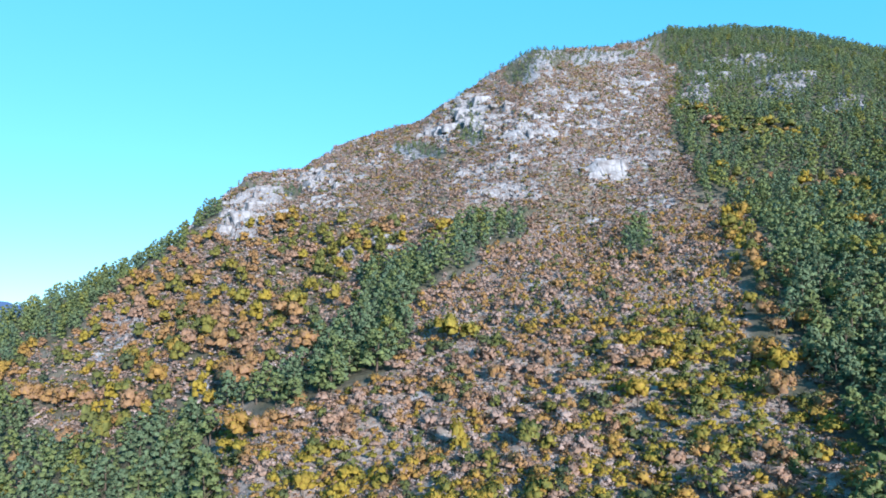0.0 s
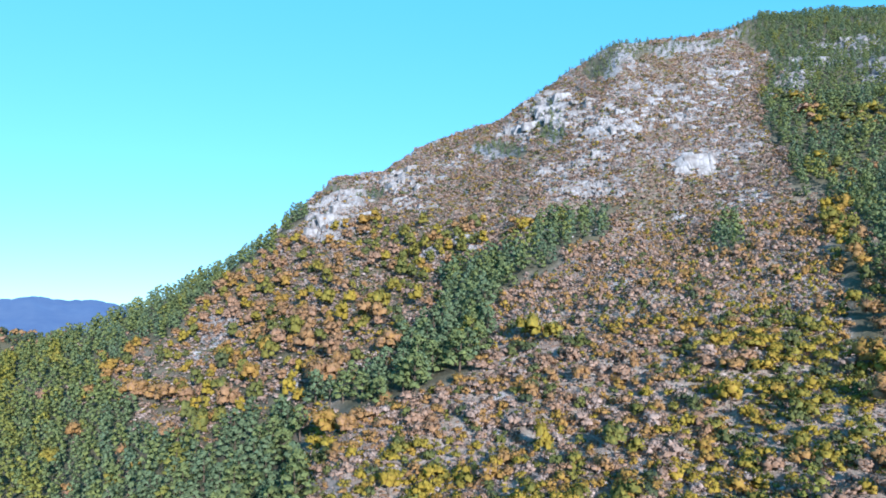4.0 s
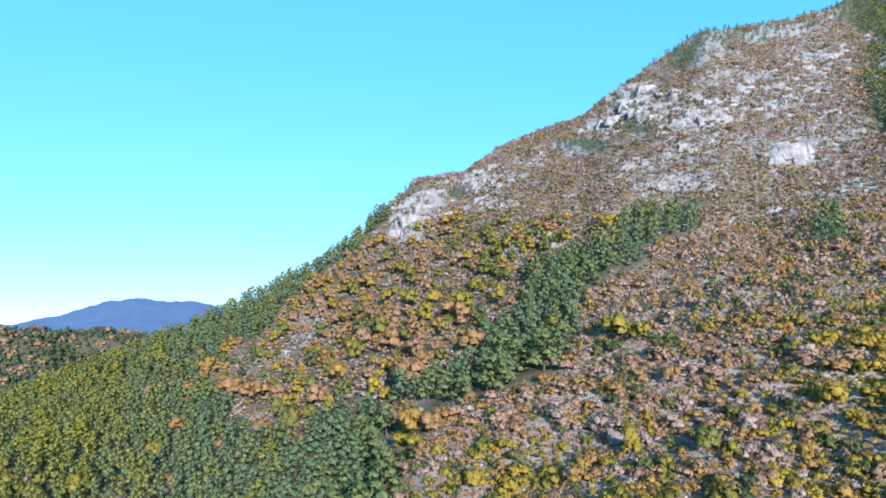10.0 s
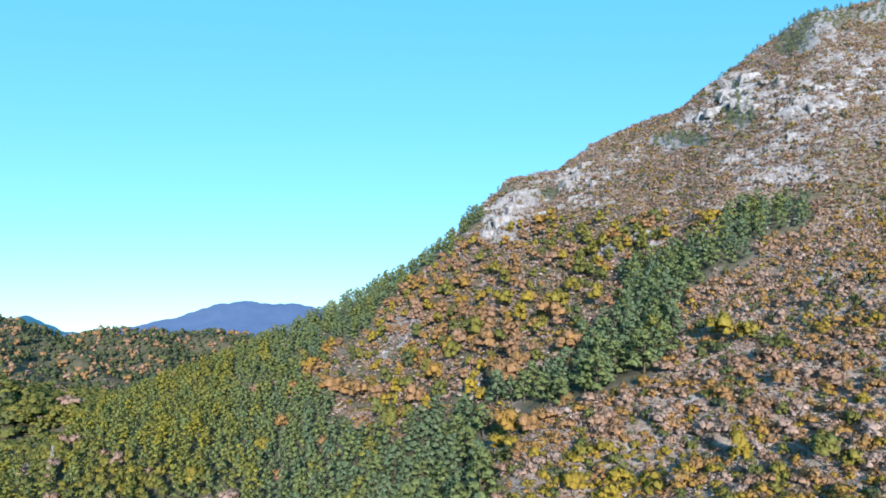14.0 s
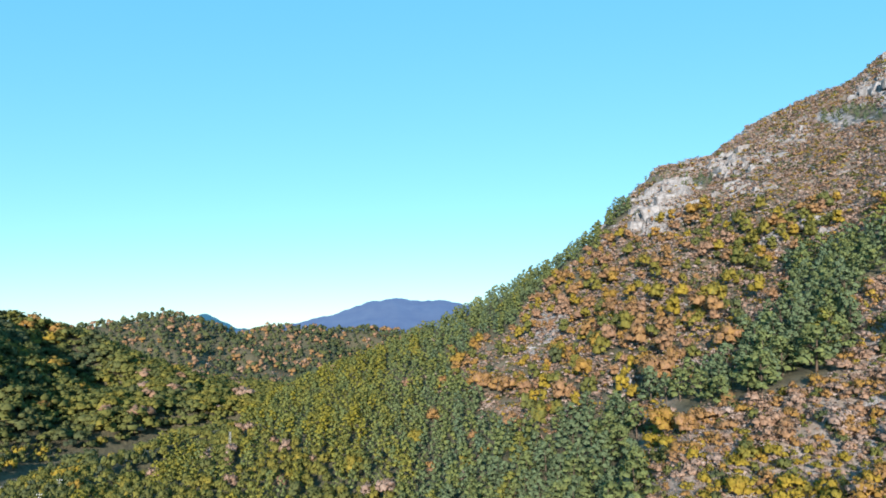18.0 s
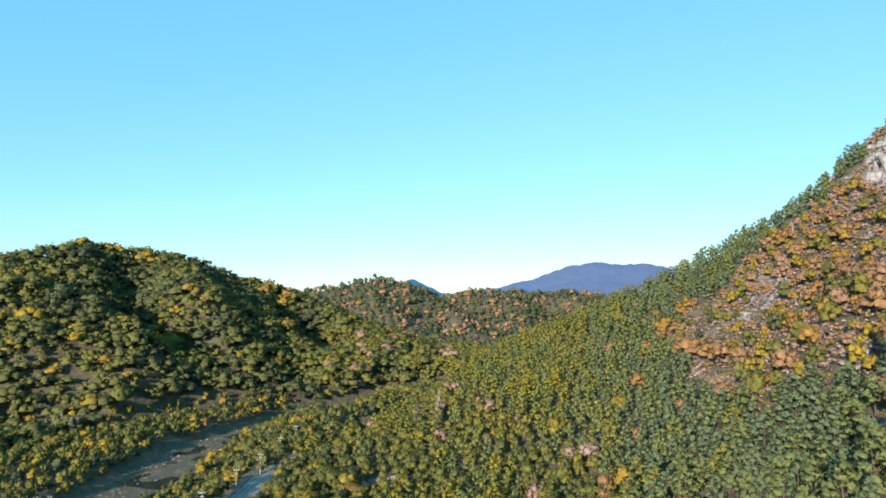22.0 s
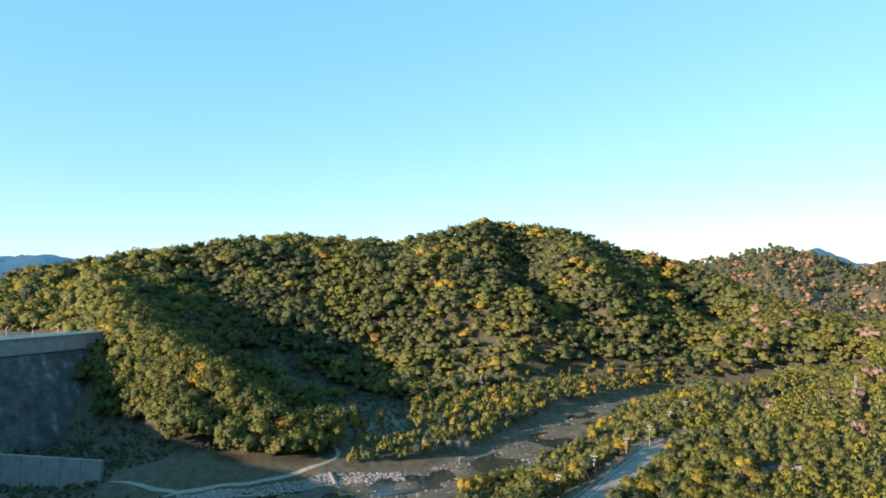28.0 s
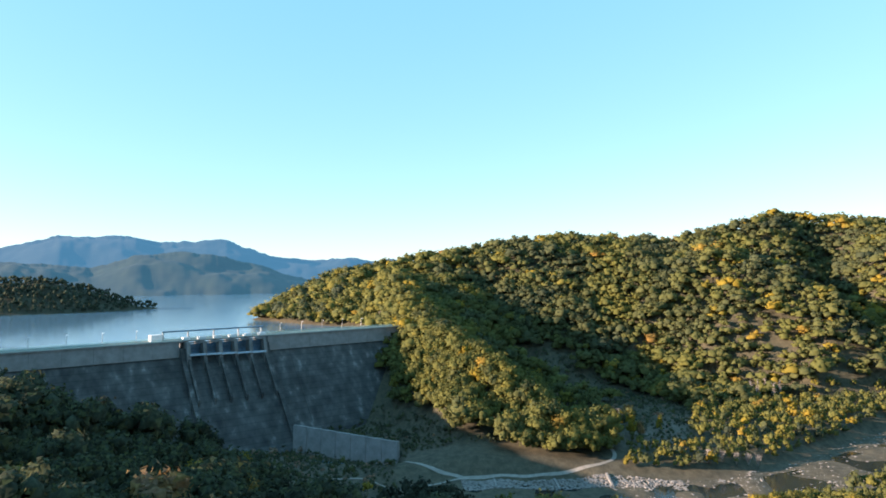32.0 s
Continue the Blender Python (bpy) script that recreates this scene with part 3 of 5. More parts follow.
def cover(b, d):
    """What grows at each place: 0 bare, 1 pine, 2 autumn broadleaf, 3 scrub, 4 rocky slope with low scrub, 5 riverside trees."""
    z = height(b, d)
    x, y = -np.sin(np.radians(b)) * d, np.cos(np.radians(b)) * d
    e = np.degrees(np.arctan2(z - 100, d))
    w = 1.3 * fractal(b / 2.2, e / 2.2, 41, 3)
    kind = np.full(len(b), 3)
    mount = d < along(CREST, b)[0] + 12
    jb, je = b + 0.7 * fractal(b / 0.9, e / 0.9, 45, 2), e + 0.35 * fractal(b / 0.9, e / 0.9, 46, 2)
    kind[e > 9.0 + 0.8 * w] = 4
    patch = inside(AUTUMN_PATCH, jb, je)
    kind[patch] = np.where(fractal(x / 10 + 5, y / 10, 39, 3) > 0.42, 4, 2)[patch]
    for kb, ke, sb, se in KNOTS:
        kind[((jb - kb) / sb) ** 2 + ((je - ke) / se) ** 2 < 1] = 1
    kind[(b < 0) & (along(CREST, b)[0] - d < 9 + 16 * wave(b / 1.5, e, 48)) & (e > 14)] = 1
    kind[inside(GULLY_PINES, jb, je) | inside(FOOT_PINES, jb, je)] = 1
    right = np.interp(e, (-10, -6.2, -3.5, -0.7, 1.8, 4.3, 7.8, 9.1, 12, 14.8, 17.1, 19.1, 21.3, 23.1), (-30.9, -29.9, -28.6, -27.4, -26.4, -25.6, -25.3, -24.6, -21.4, -19.5, -18.7, -20.1, -19.4, -16.8))
    kind[inside(GOLD_EDGE, jb, je)] = 2
    spur = jb < right
    kind[spur] = 1
    kind[spur & inside(SPUR_MIX, jb, je) & (fractal(x / 14, y / 14, 43, 3) > 0.02)] = 2
    kind[spur & (e < 17) & (fractal(x / 9, y / 9, 42, 2) > 0.72)] = 2
    left = np.interp(e, (-12, -10.6, -8.3, -8.1, -4.1, -3.2, -1.6, 0.6, 3.4, 6.2, 7.6, 10), (17, 19.9, 20.4, 29.5, 31.3, 33.0, 31.8, 28.1, 26.0, 22.5, 20.7, 18.5))
    kind[(jb > left) & (b > 15)] = 1
    kind[(b > 30) & mount & (fractal(x / 7, y / 7, 40, 2) > 0.78)] = 2
    kind[(b > 47 + (e + 8) * 1.5 + 2 * w) & (e < -6.5)] = 2
    kind[(b > 44) & (b < 66) & mount & (e < -7) & (fractal(x / 16, y / 16, 44, 3) > 0.25)] = 1
    hill = (~mount) & (b > 40)
    kind[hill] = 2
    kind[(~mount) & (b <= 40)] = 2
    kind[(b > 100) & (d < 225)] = 2
    river, road = off_line(RIVER, x, y)[0], off_line(ROAD, x, y)[0]
    flat = (b > 62) & (d > 225) & (d < along(DIP, b)[0] + 4) & (b < 108)
    kind[flat] = 0
    kind[flat & (b < 89) & (d > 300) & (river > 17)] = 5
    kind[(b > 56) & (b < 80) & (river > 22) & (road > 8) & (d < 420) & (d > 120) & (x < -60)] = 5
    kind[(b > 72) & (b <= 125) & (d < 222) & (e < -17.5)] = 2
    kind[(river < np.where(b < 80, 23, 24)) | (road < np.where(d > 290, 3.8, 8.5))] = 0
    kind[(b > 53.6) & (b < 57.0) & (e < -14.3 + 0.4 * w) & (e > -15.6 + 0.5 * w) & mount] = 0
    kind[(z < 60.3) & (b > 108) & (d > 400)] = 0
    kind[(b > 108) & (d > 215) & (d <= 400)] = 3
    kind[(off_line([(-403, -155), (-250, -268)], x, y)[0] < 12)] = 0
    kind[(b > 46) & (b < 53) & (d > 860) & (e < -1.5) & (fractal(x / 40, y / 40, 49, 2) > 0.0)] = 3
    kind[(river < 62) & (road < 12) & (d < 330)] = 0
    spur = off_line(SPUR, x, y)[0]
    kind[(spur < 30) & (d > 296) & (d < 640) & (river > 20)] = 2
    bowl = (spur > 26) & (spur < 125) & (b > 84) & (b < 104) & (d > 330) & (d < 510) & (z < 44) & (river > 40) & ((x + 425) * -0.484 + (y + 115) * 0.875 > 0)
    kind[bowl & (fractal(x / 20, y / 20, 38, 2) < 0.35)] = 3
    kind[(b > 99) & (b < 112) & (spur > 17) & (d > 318) & (d < 420) & (z < 24) & (y < -40)] = 3
    return kind, z, e


build_ground()

rng = np.random.RandomState(11)
PINES = [pine_crown(rng, 9, 11, 0.062) for _ in range(10)]
LEAFS = [leaf_crown(rng, 9, 16, 0.058, 0.2, 0.36, 0.75) for _ in range(10)]
MIDLEAFS = [leaf_crown(rng, 5, 8, 0.075, 0.08, 0.36, 0.88) for _ in range(14)]
FARLEAFS = [leaf_crown(rng, 4, 3, 0.09, 0.04) for _ in range(7)]
NEARBUSH = [leaf_crown(rng, 7, 16, 0.085, 0.0, 0.56, 0.72) for _ in range(10)]
BUSHES = [leaf_crown(rng, 4, 6, 0.115, 0.0, 0.52, 0.75) for _ in range(10)]
TUFTS = [leaf_crown(rng, 1, 11, 0.24, 0.0, 0.7, 0) for _ in range(8)]
LOW = [leaf_crown(rng, 2, 9, 0.17, 0.0, 0.7, 0) for _ in range(8)]

# trees that stand out: bearing, elevation of the foot, height, kind of crown, hue
MARKED = [(-1.3, -9.6, 8.5, "tall", 0.36), (-15.5, -5.3, 6.5, "leaf", 0.40), (-0.4, -0.4, 9, "leaf", 0.26), (-2.2, -0.4, 7, "leaf", 0.28), (16.2, -8.2, 9, "leaf", 0.47),
          (14.6, -7.8, 6, "leaf", 0.56), (12.2, 1.9, 11, "leaf", 0.30), (25.9, -7.6, 12, "tall", 0.22), (-30.1, 1.9, 8, "leaf", 0.20), (-27.8, 0.3, 7, "leaf", 0.53),
          (-6.8, -8.9, 6, "leaf", 0.22), (-25.6, -5.0, 7.5, "leaf", 0.55), (11.2, -12.1, 5.5, "leaf", 0.42), (-20.6, -11.7, 7, "pine", 0.7), (-8.5, -2.7, 6, "tall", 0.6)]
MARKED += [(-4.4, -3.6, 5.5, "leaf", 0.56), (22.3, -3.6, 9, "leaf", 0.5), (24.5, -4.5, 8, "leaf", 0.24), (28.5, -5, 11, "leaf", 0.60), (27, -5, 9, "leaf", 0.52), (30.5, -4.6, 10, "leaf", 0.62),
           (38.4, -12.9, 9, "leaf", 0.80), (39.8, -12.9, 7, "leaf", 0.82), (41.0, -11.0, 9, "leaf", 0.33), (36.0, -9.0, 9, "leaf", 0.33), (52.2, -9.6, 8, "leaf", 0.80), (50.4, -9.4, 8, "leaf", 0.83)]

MARKED += [(119.9, -15.6, 9, "tall", 0.36), (118.4, -16.0, 7, "leaf", 0.6), (124.6, -15.0, 5, "leaf", 0.4), (110.2, -17.6, 5, "leaf", 0.4), (126.0, -14.2, 6, "leaf", 0.2)]


RISE = np.maximum.accumulate(np.degrees(np.arctan2(HG - 100, np.maximum(DG, 1))), 1)


def shown(b, d, z):
    """Whether a tree top at a place could rise over the ground before it."""
    i = np.clip(np.searchsorted(BEARINGS, b), 0, len(BEARINGS) - 1)
    j = np.clip(np.searchsorted(RANGES, d) - 2, 0, len(RANGES) - 1)
    return np.degrees(np.arctan2(z + 18 - 100, d)) > RISE[i, j]


def plant():
    sets = [scatter(rng, -38, 68, 100, 320, 1.25), scatter(rng, -38, 66, 320, 800, 1.6), scatter(rng, 66, 140, 110, 330, 2.6),
            scatter(rng, 40, 124, 300, 780, 2.8), scatter(rng, 30, 68, 780, 1150, 3.6), scatter(rng, 122, 140, 850, 960, 3.2)]
    b, d = (np.concatenate(k) for k in zip(*sets))
    kind, z, e = cover(b, d)
    kind[(b > 122) & (d > 800) & (z > 60.2)] = 2
    hidden = ((b < 32) & (d > along(CREST, b)[0] + 20)) | ((b < 40) & (d > along(CREST, b)[0] + 20) & (d < 800)) | ((d > along(HILL, b)[0] + 30) & (d < along(VALE, b)[0]) & (b > 60))
    hidden |= (b > 40) & (b < 60) & (d > along(CREST, b)[0] + 18) & (d < 520)
    gap = np.choose(kind, [1, 4.4, 4.5, 1.6, 1.4, 4.0]) * np.where((d > 790) & (b < 110), 1.5, 1.0) * np.where((kind == 2) & (d > 300) & (b > 60), 1.12, 1.0)
    gap = gap * np.where((kind == 2) & (b > 84) & (b < 109) & (d > 300) & (d < 580), np.where((b > 98) & (d < 420), 0.5, 0.62), 1.0)
    gap = gap * np.where((kind == 3) & (d > 300), 1.3, 1.0) * np.where((b > 110) & (b < 122) & (d > 500), 0.6, 1.0)
    ok = (kind > 0) & ~hidden & ((e > -15) | (b > 30)) & shown(b, d, z)
    for mb, me, *_ in MARKED:
        md = spot(mb, me)
        ok &= np.hypot(np.radians(b - mb) * d, d - md) > 3.2
    ok[ok] = thin(b[ok], d[ok], gap[ok])
    return b[ok], d[ok], kind[ok], z[ok], e[ok]


TB, TD, TK, TZ, TE = plant()
TX, TY = -np.sin(np.radians(TB)) * TD, np.cos(np.radians(TB)) * TD
NT = len(TB)
TR, TS = rng.rand(NT), rng.rand(NT)
TURN = rng.rand(NT) * 6.283
WHICH = rng.randint(0, 1000, NT)
PLACE = np.stack([TX, TY, TZ - 0.25], 1)
PATCH = np.clip(0.5 + 0.6 * fractal(TX / 26, TY / 26, 61), 0, 1)
ONE = np.clip(rng.normal(0.5, 0.2, NT), 0, 1)

PINE_TALL = (7.5 + 3.5 * TR) * np.where(TD > 480, 0.85, 1.0) * np.where((TE > 10.5) & (TB < 22) & (TB > -19), 0.55, 1.0)
PINE_HUE = np.clip(0.05 + 0.5 * TS + 0.45 * np.clip((TB - 32) / 8, 0, 1) * (0.6 + 0.4 * TR) + 0.25 * (TR > 0.93), 0, 1)
LEAF_TALL = np.where((TB > 62) | ((TD > 480) & (TB > 30)), 7.5 + 7 * TR * TR, np.where(TB > 36, 5.5 + 3 * TR, 4.6 + 5.4 * TR * TR)) * np.where(TD > 790, np.where(TB > 110, 0.72, 0.9), 1)
LEAF_HUE = np.clip(np.where(TB > 60, 0.07 + 0.06 * ONE + 0.11 * PATCH + 0.34 * (TS > 0.92) * PATCH,
                   np.where(TB > 38, 0.10 + 0.12 * ONE + 0.10 * PATCH + 0.5 * (TS > 0.95), np.where(TS < 0.24 + 0.25 * (TB < 14), 0.10 + 0.22 * ONE, np.where(TS < 0.42 + 0.25 * (TB < 14), 0.26 + 0.22 * ONE, 0.45 + 0.27 * ONE)) - 0.1 * (PATCH - 0.5))), 0, 1)
LEAF_HUE = np.where((TB < 66) & (TD > 790), np.where(TS < 0.78, 0.05 + 0.12 * ONE, 0.52 + 0.22 * ONE), LEAF_HUE)
BUSH_TALL = np.where(TK == 3, 1.3 + 2.6 * TR ** 2.5 + 0.5 * TS, 1.5 + 1.9 * TR * TR)
# bushes turn gold and olive towards the foot of the slope and the pines, and stay mauve-brown on the stony part
GOLDEN = np.clip(0.15 + np.clip((-3 - TE) / 5, 0, 1) + 0.8 * np.clip((-4 - TB) / 14, 0, 1) * np.clip((6 - TE) / 5, 0, 1), 0, 1) * np.where(inside(PALE_SCRUB, TB, TE), 0.25, 1) * (0.55 + 0.9 * PATCH)
BUSH_HUE = np.where(TS < 0.10 + 0.14 * GOLDEN, 0.08 + 0.14 * ONE, np.where(TS < 0.13 + 0.65 * GOLDEN, 0.18 + 0.32 * ONE, np.where(TS < 0.48 + 0.45 * GOLDEN, 0.44 + 0.24 * ONE, 0.58 + 0.32 * ONE)))
BUSH_HUE = np.where(inside(GREEN_STRIP, TB, TE), 0.10 + 0.12 * ONE, np.clip(BUSH_HUE, 0, 1))
BUSH_HUE = np.where(TK == 4, np.where(TS > 0.84, 0.06 + 0.2 * ONE, np.where(TS > 0.72, 0.34 + 0.2 * ONE, 0.60 + 0.32 * ONE)), BUSH_HUE)
# scrub across the valley: dark olive, with the hollow's shade put into the hue
BUSH_HUE = np.where(TB > 60, 0.04 + 0.10 * ONE + 0.6 * (TS > 0.95), BUSH_HUE)
ON_SPUR = (off_line(SPUR, TX, TY)[0] < 36) & (TD > 322) & (TD < 640)
LEAF_HUE = np.where(ON_SPUR, 0.12 + 0.14 * ONE + 0.2 * (TS > 0.95), LEAF_HUE)
LEAF_HUE = np.where((TB > 108) & (TD > 420) & ~ON_SPUR, 0.07 + 0.2 * TS, LEAF_HUE)
# lake peninsula: shade of its near side put into the dark hue
LEAF_HUE = np.where((TB > 122) & (TD > 790), 0.03 + 0.05 * ONE, LEAF_HUE)
# near left slope: its shade is painted as almost black leaves
NEAR_LEFT_SHADE = (TB > 100) & (TD < 225)
LEAF_HUE = np.where(NEAR_LEFT_SHADE, np.where(TS > 0.975, 0.35 + 0.25 * TR, 0.005 + 0.04 * ONE), LEAF_HUE)
LEAF_TALL = np.where(ON_SPUR & (TD < 480), 9 + 6 * TR, LEAF_TALL)
RIVER_TALL = 4.5 + 4 * TR
RIVER_HUE = np.clip(0.04 + 0.24 * ONE + 0.06 * TS + 0.2 * (TR * TS > 0.7), 0, 1)

# the nearest trees of each kind stand singly
RANK = np.full(NT, 10 ** 6)
for k in (1, 2, 3, 5):
    s = np.where((TK == k) & (TB > -36) & (TB < 138) & (TE > -21))[0]
    o = s[np.argsort(TD[s])]
    RANK[o] = np.arange(len(o))
SINGLE = RANK < 230


def wood(name, crowns, m, tall, hue, material, label, category, wide=1.0):
    m = m & ~SINGLE
    me = wood_mesh(name, crowns, PLACE[m], tall[m], TURN[m], hue[m], WHICH[m] % len(crowns), material, wide * (0.85 + 0.35 * TS[m]))
    return tagged(new(name, me), label, category, kind="stuff")


wood("pine_wood", PINES, TK == 1, PINE_TALL, PINE_HUE, PINE, "dense green pine wood on the mountain slopes", "pine wood", 0.86)
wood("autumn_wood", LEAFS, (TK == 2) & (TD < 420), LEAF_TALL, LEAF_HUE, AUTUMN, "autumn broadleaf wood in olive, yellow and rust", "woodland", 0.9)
wood("hillside_wood", MIDLEAFS, (TK == 2) & (TD >= 420) & (TD < 790), LEAF_TALL, LEAF_HUE, AUTUMN, "olive broadleaf wood on the hill across the valley", "woodland", 1.55)
wood("distant_wood", FARLEAFS, (TK == 2) & (TD >= 790), LEAF_TALL, LEAF_HUE, AUTUMN, "far broadleaf wood on rounded hills", "woodland", 1.2)
wood("heath_scrub", LOW, TK == 4, BUSH_TALL, BUSH_HUE, AUTUMN, "low brown scrub between the rocks", "scrub", 1.2)
wood("near_scrub", NEARBUSH, (TK == 3) & (TD < 185), BUSH_TALL, BUSH_HUE, AUTUMN, "low oak scrub turning brown and yellow below the slope", "scrub", 0.92)
wood("autumn_scrub", BUSHES, (TK == 3) & (TD >= 185), BUSH_TALL, BUSH_HUE, AUTUMN, "low oak scrub turning brown and yellow on the slope", "scrub", 0.92)
wood("riverside_wood", MIDLEAFS, TK == 5, RIVER_TALL, RIVER_HUE, AUTUMN, "golden riverside trees on the valley floor", "woodland", 0.95)


def understory():
    """Knee-high twigs and dry leaves that close the ground between the bushes, the rocks and the autumn trees."""
    beds = []
    for sector, grows, tall in (((-37, 30, 106, 330, 1.2), 3, 0.75), ((-2, 36, 190, 480, 1.9), 2, 1.5), ((-22, 22, 300, 640, 2.0), 4, 1.3), ((-30, 30, 320, 480, 2.0), 3, 1.0)):
        b, d = scatter(rng, *sector)
        kind, z, e = cover(b, d)
        s = (kind == grows) & (e > -13.5) & (d < along(CREST, b)[0]) & shown(b, d, z - 12)
        beds.append((b[s], d[s], z[s], np.full(s.sum(), tall)))
    b, d, z, tall = (np.concatenate(k) for k in zip(*beds))
    n = len(b)
    place = np.stack([-np.sin(np.radians(b)) * d, np.cos(np.radians(b)) * d, z - 0.1], 1)
    hue = np.clip(np.where(rng.rand(n) > 0.86, 0.12 + 0.4 * rng.rand(n), 0.66 + 0.3 * rng.rand(n)), 0, 1)
    me = wood_mesh("understory", TUFTS, place, tall * (0.8 + 0.6 * rng.rand(n)), rng.rand(n) * 6.283, hue, rng.randint(0, 6, n), AUTUMN, 1.3 + 0.5 * rng.rand(n))
    tagged(new("understory", me), "knee-high mauve-brown twigs and dry leaves on the slope", "undergrowth", kind="stuff")


understory()


def stem(height_, radius, rng_, lean=0.05, sides=5):
    """A tapered trunk with two limbs, as four-sided faces."""
    vs, fs = [], []

    def tube(pts, rads):
        base = len(vs)
        for (px, py, pz), r in zip(pts, rads):
            for k in range(sides):
                a = 6.283 * k / sides
                vs.append((px + r * math.cos(a), py + r * math.sin(a), pz))
        for i in range(len(pts) - 1):
            for k in range(sides):
                q = (k + 1) % sides
                fs.append((base + i * sides + k, base + i * sides + q, base + (i + 1) * sides + q, base + (i + 1) * sides + k))

    lx, ly = rng_.uniform(-lean, lean, 2)
    tube([(lx * t * height_, ly * t * t * height_, t * height_ * 0.9) for t in (-0.03, 0.25, 0.5, 0.75, 1)], [radius * (1.15 - 0.95 * t) for t in (0, 0.25, 0.5, 0.75, 1)])
    for k in range(4):
        a, z0 = rng_.rand() * 6.283, height_ * rng_.uniform(0.35, 0.65)
        l = height_ * rng_.uniform(0.14, 0.24)
        tube([(lx * z0 + math.cos(a) * l * t, ly * z0 + math.sin(a) * l * t, z0 + l * 0.8 * t) for t in (0, 0.6, 1)], [radius * 0.45, radius * 0.3, radius * 0.12])
    return np.array(vs), np.array(fs)


def tree_kind(name, crown_maker, hues, material, trunk_r, label, count, seed):
    """Meshes of a few trees of one kind, one metre high, in several hues."""
    r = np.random.RandomState(seed)
    out = []
    for k in range(count):
        cv, cf, cn = crown_maker(r)
        sv, sf = stem(1.0, trunk_r, r)
        trunk = quads(name + "_trunk", sv, sf, BARK)
        for h in hues:
            hue = np.clip(h + r.uniform(-0.05, 0.05, len(cf)), 0, 1)
            out.append((h, quads(name + "_crown", cv, cf, material, hue, soft=cn), trunk))
    return out


KINDS = {
    "pine": tree_kind("pine", lambda r: pine_crown(r, 13, 16, 0.05), (0.2, 0.45, 0.75), PINE, 0.022, "", 4, 71),
    "leaf": tree_kind("leaf", lambda r: leaf_crown(r, 12, 24, 0.046, 0.22, 0.38, 0.75), (0.08, 0.2, 0.3, 0.4, 0.5, 0.6, 0.8), AUTUMN, 0.022, "", 3, 72),
    "tall": tree_kind("tall", lambda r: leaf_crown(r, 11, 24, 0.042, 0.10, 0.22, 0.75), (0.22, 0.36, 0.6), AUTUMN, 0.018, "", 2, 73),
    "bush": tree_kind("bush", lambda r: leaf_crown(r, 8, 18, 0.075, 0.02, 0.52, 0.72), (0.1, 0.25, 0.4, 0.5, 0.72, 0.86, 1.0), AUTUMN, 0.03, "", 3, 74),
}
HUES = {0.08: "olive green", 0.1: "green", 0.2: "yellow-green", 0.22: "yellow-green", 0.25: "yellow-green", 0.3: "greenish yellow", 0.36: "yellow", 0.4: "yellow", 0.5: "golden orange",
        0.6: "orange-brown", 0.72: "russet brown", 0.8: "russet red", 0.86: "faded brown", 1.0: "dry grey-brown"}


def set_tree(kind, name, place, tall, hue, turn, wide, group, pick):
    near = min(h for h, *_ in sorted(KINDS[kind], key=lambda k: abs(k[0] - hue))[:1])
    opts = [k for k in KINDS[kind] if k[0] == near]
    _, crown, trunk = opts[pick % len(opts)]
    ob = new(name)
    ob.matrix_basis = Matrix.LocRotScale(Vector([float(c) for c in place]), Euler((0, 0, turn)), (tall * wide, tall * wide, tall))
    hung("trunk", trunk, ob)
    hung("crown", crown, ob)
    words = {"pine": "green pine with layered boughs on the slope", "leaf": HUES.get(near, "") + " broadleaf tree in autumn leaf",
             "tall": HUES.get(near, "") + " slender broadleaf tree in autumn leaf", "bush": HUES.get(near, "") + " low oak bush on the slope"}[kind]
    return tagged(ob, words, {"bush": "bush"}.get(kind, "tree"), group)


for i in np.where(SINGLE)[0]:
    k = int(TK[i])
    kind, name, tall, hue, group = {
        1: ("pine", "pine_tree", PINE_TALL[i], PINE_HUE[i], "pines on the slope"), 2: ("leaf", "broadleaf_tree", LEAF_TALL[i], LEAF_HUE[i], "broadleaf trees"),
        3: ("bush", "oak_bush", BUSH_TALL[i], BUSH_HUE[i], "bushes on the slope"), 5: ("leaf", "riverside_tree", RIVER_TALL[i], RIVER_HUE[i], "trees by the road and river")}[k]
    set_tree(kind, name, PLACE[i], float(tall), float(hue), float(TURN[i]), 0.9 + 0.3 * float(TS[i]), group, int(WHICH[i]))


def ground_at(b, el):
    d = spot(b, el)
    x, y = -math.sin(radians(b)) * d, math.cos(radians(b)) * d
    return Vector((x, y, float(height(b, d))))


for k, (b, el, tall, kind, hue) in enumerate(MARKED):
    p = ground_at(b, el)
    set_tree(kind, "pine_tree" if kind == "pine" else "broadleaf_tree", (p.x, p.y, p.z - 0.2), tall, hue, k * 1.7, 1.0, "", k)

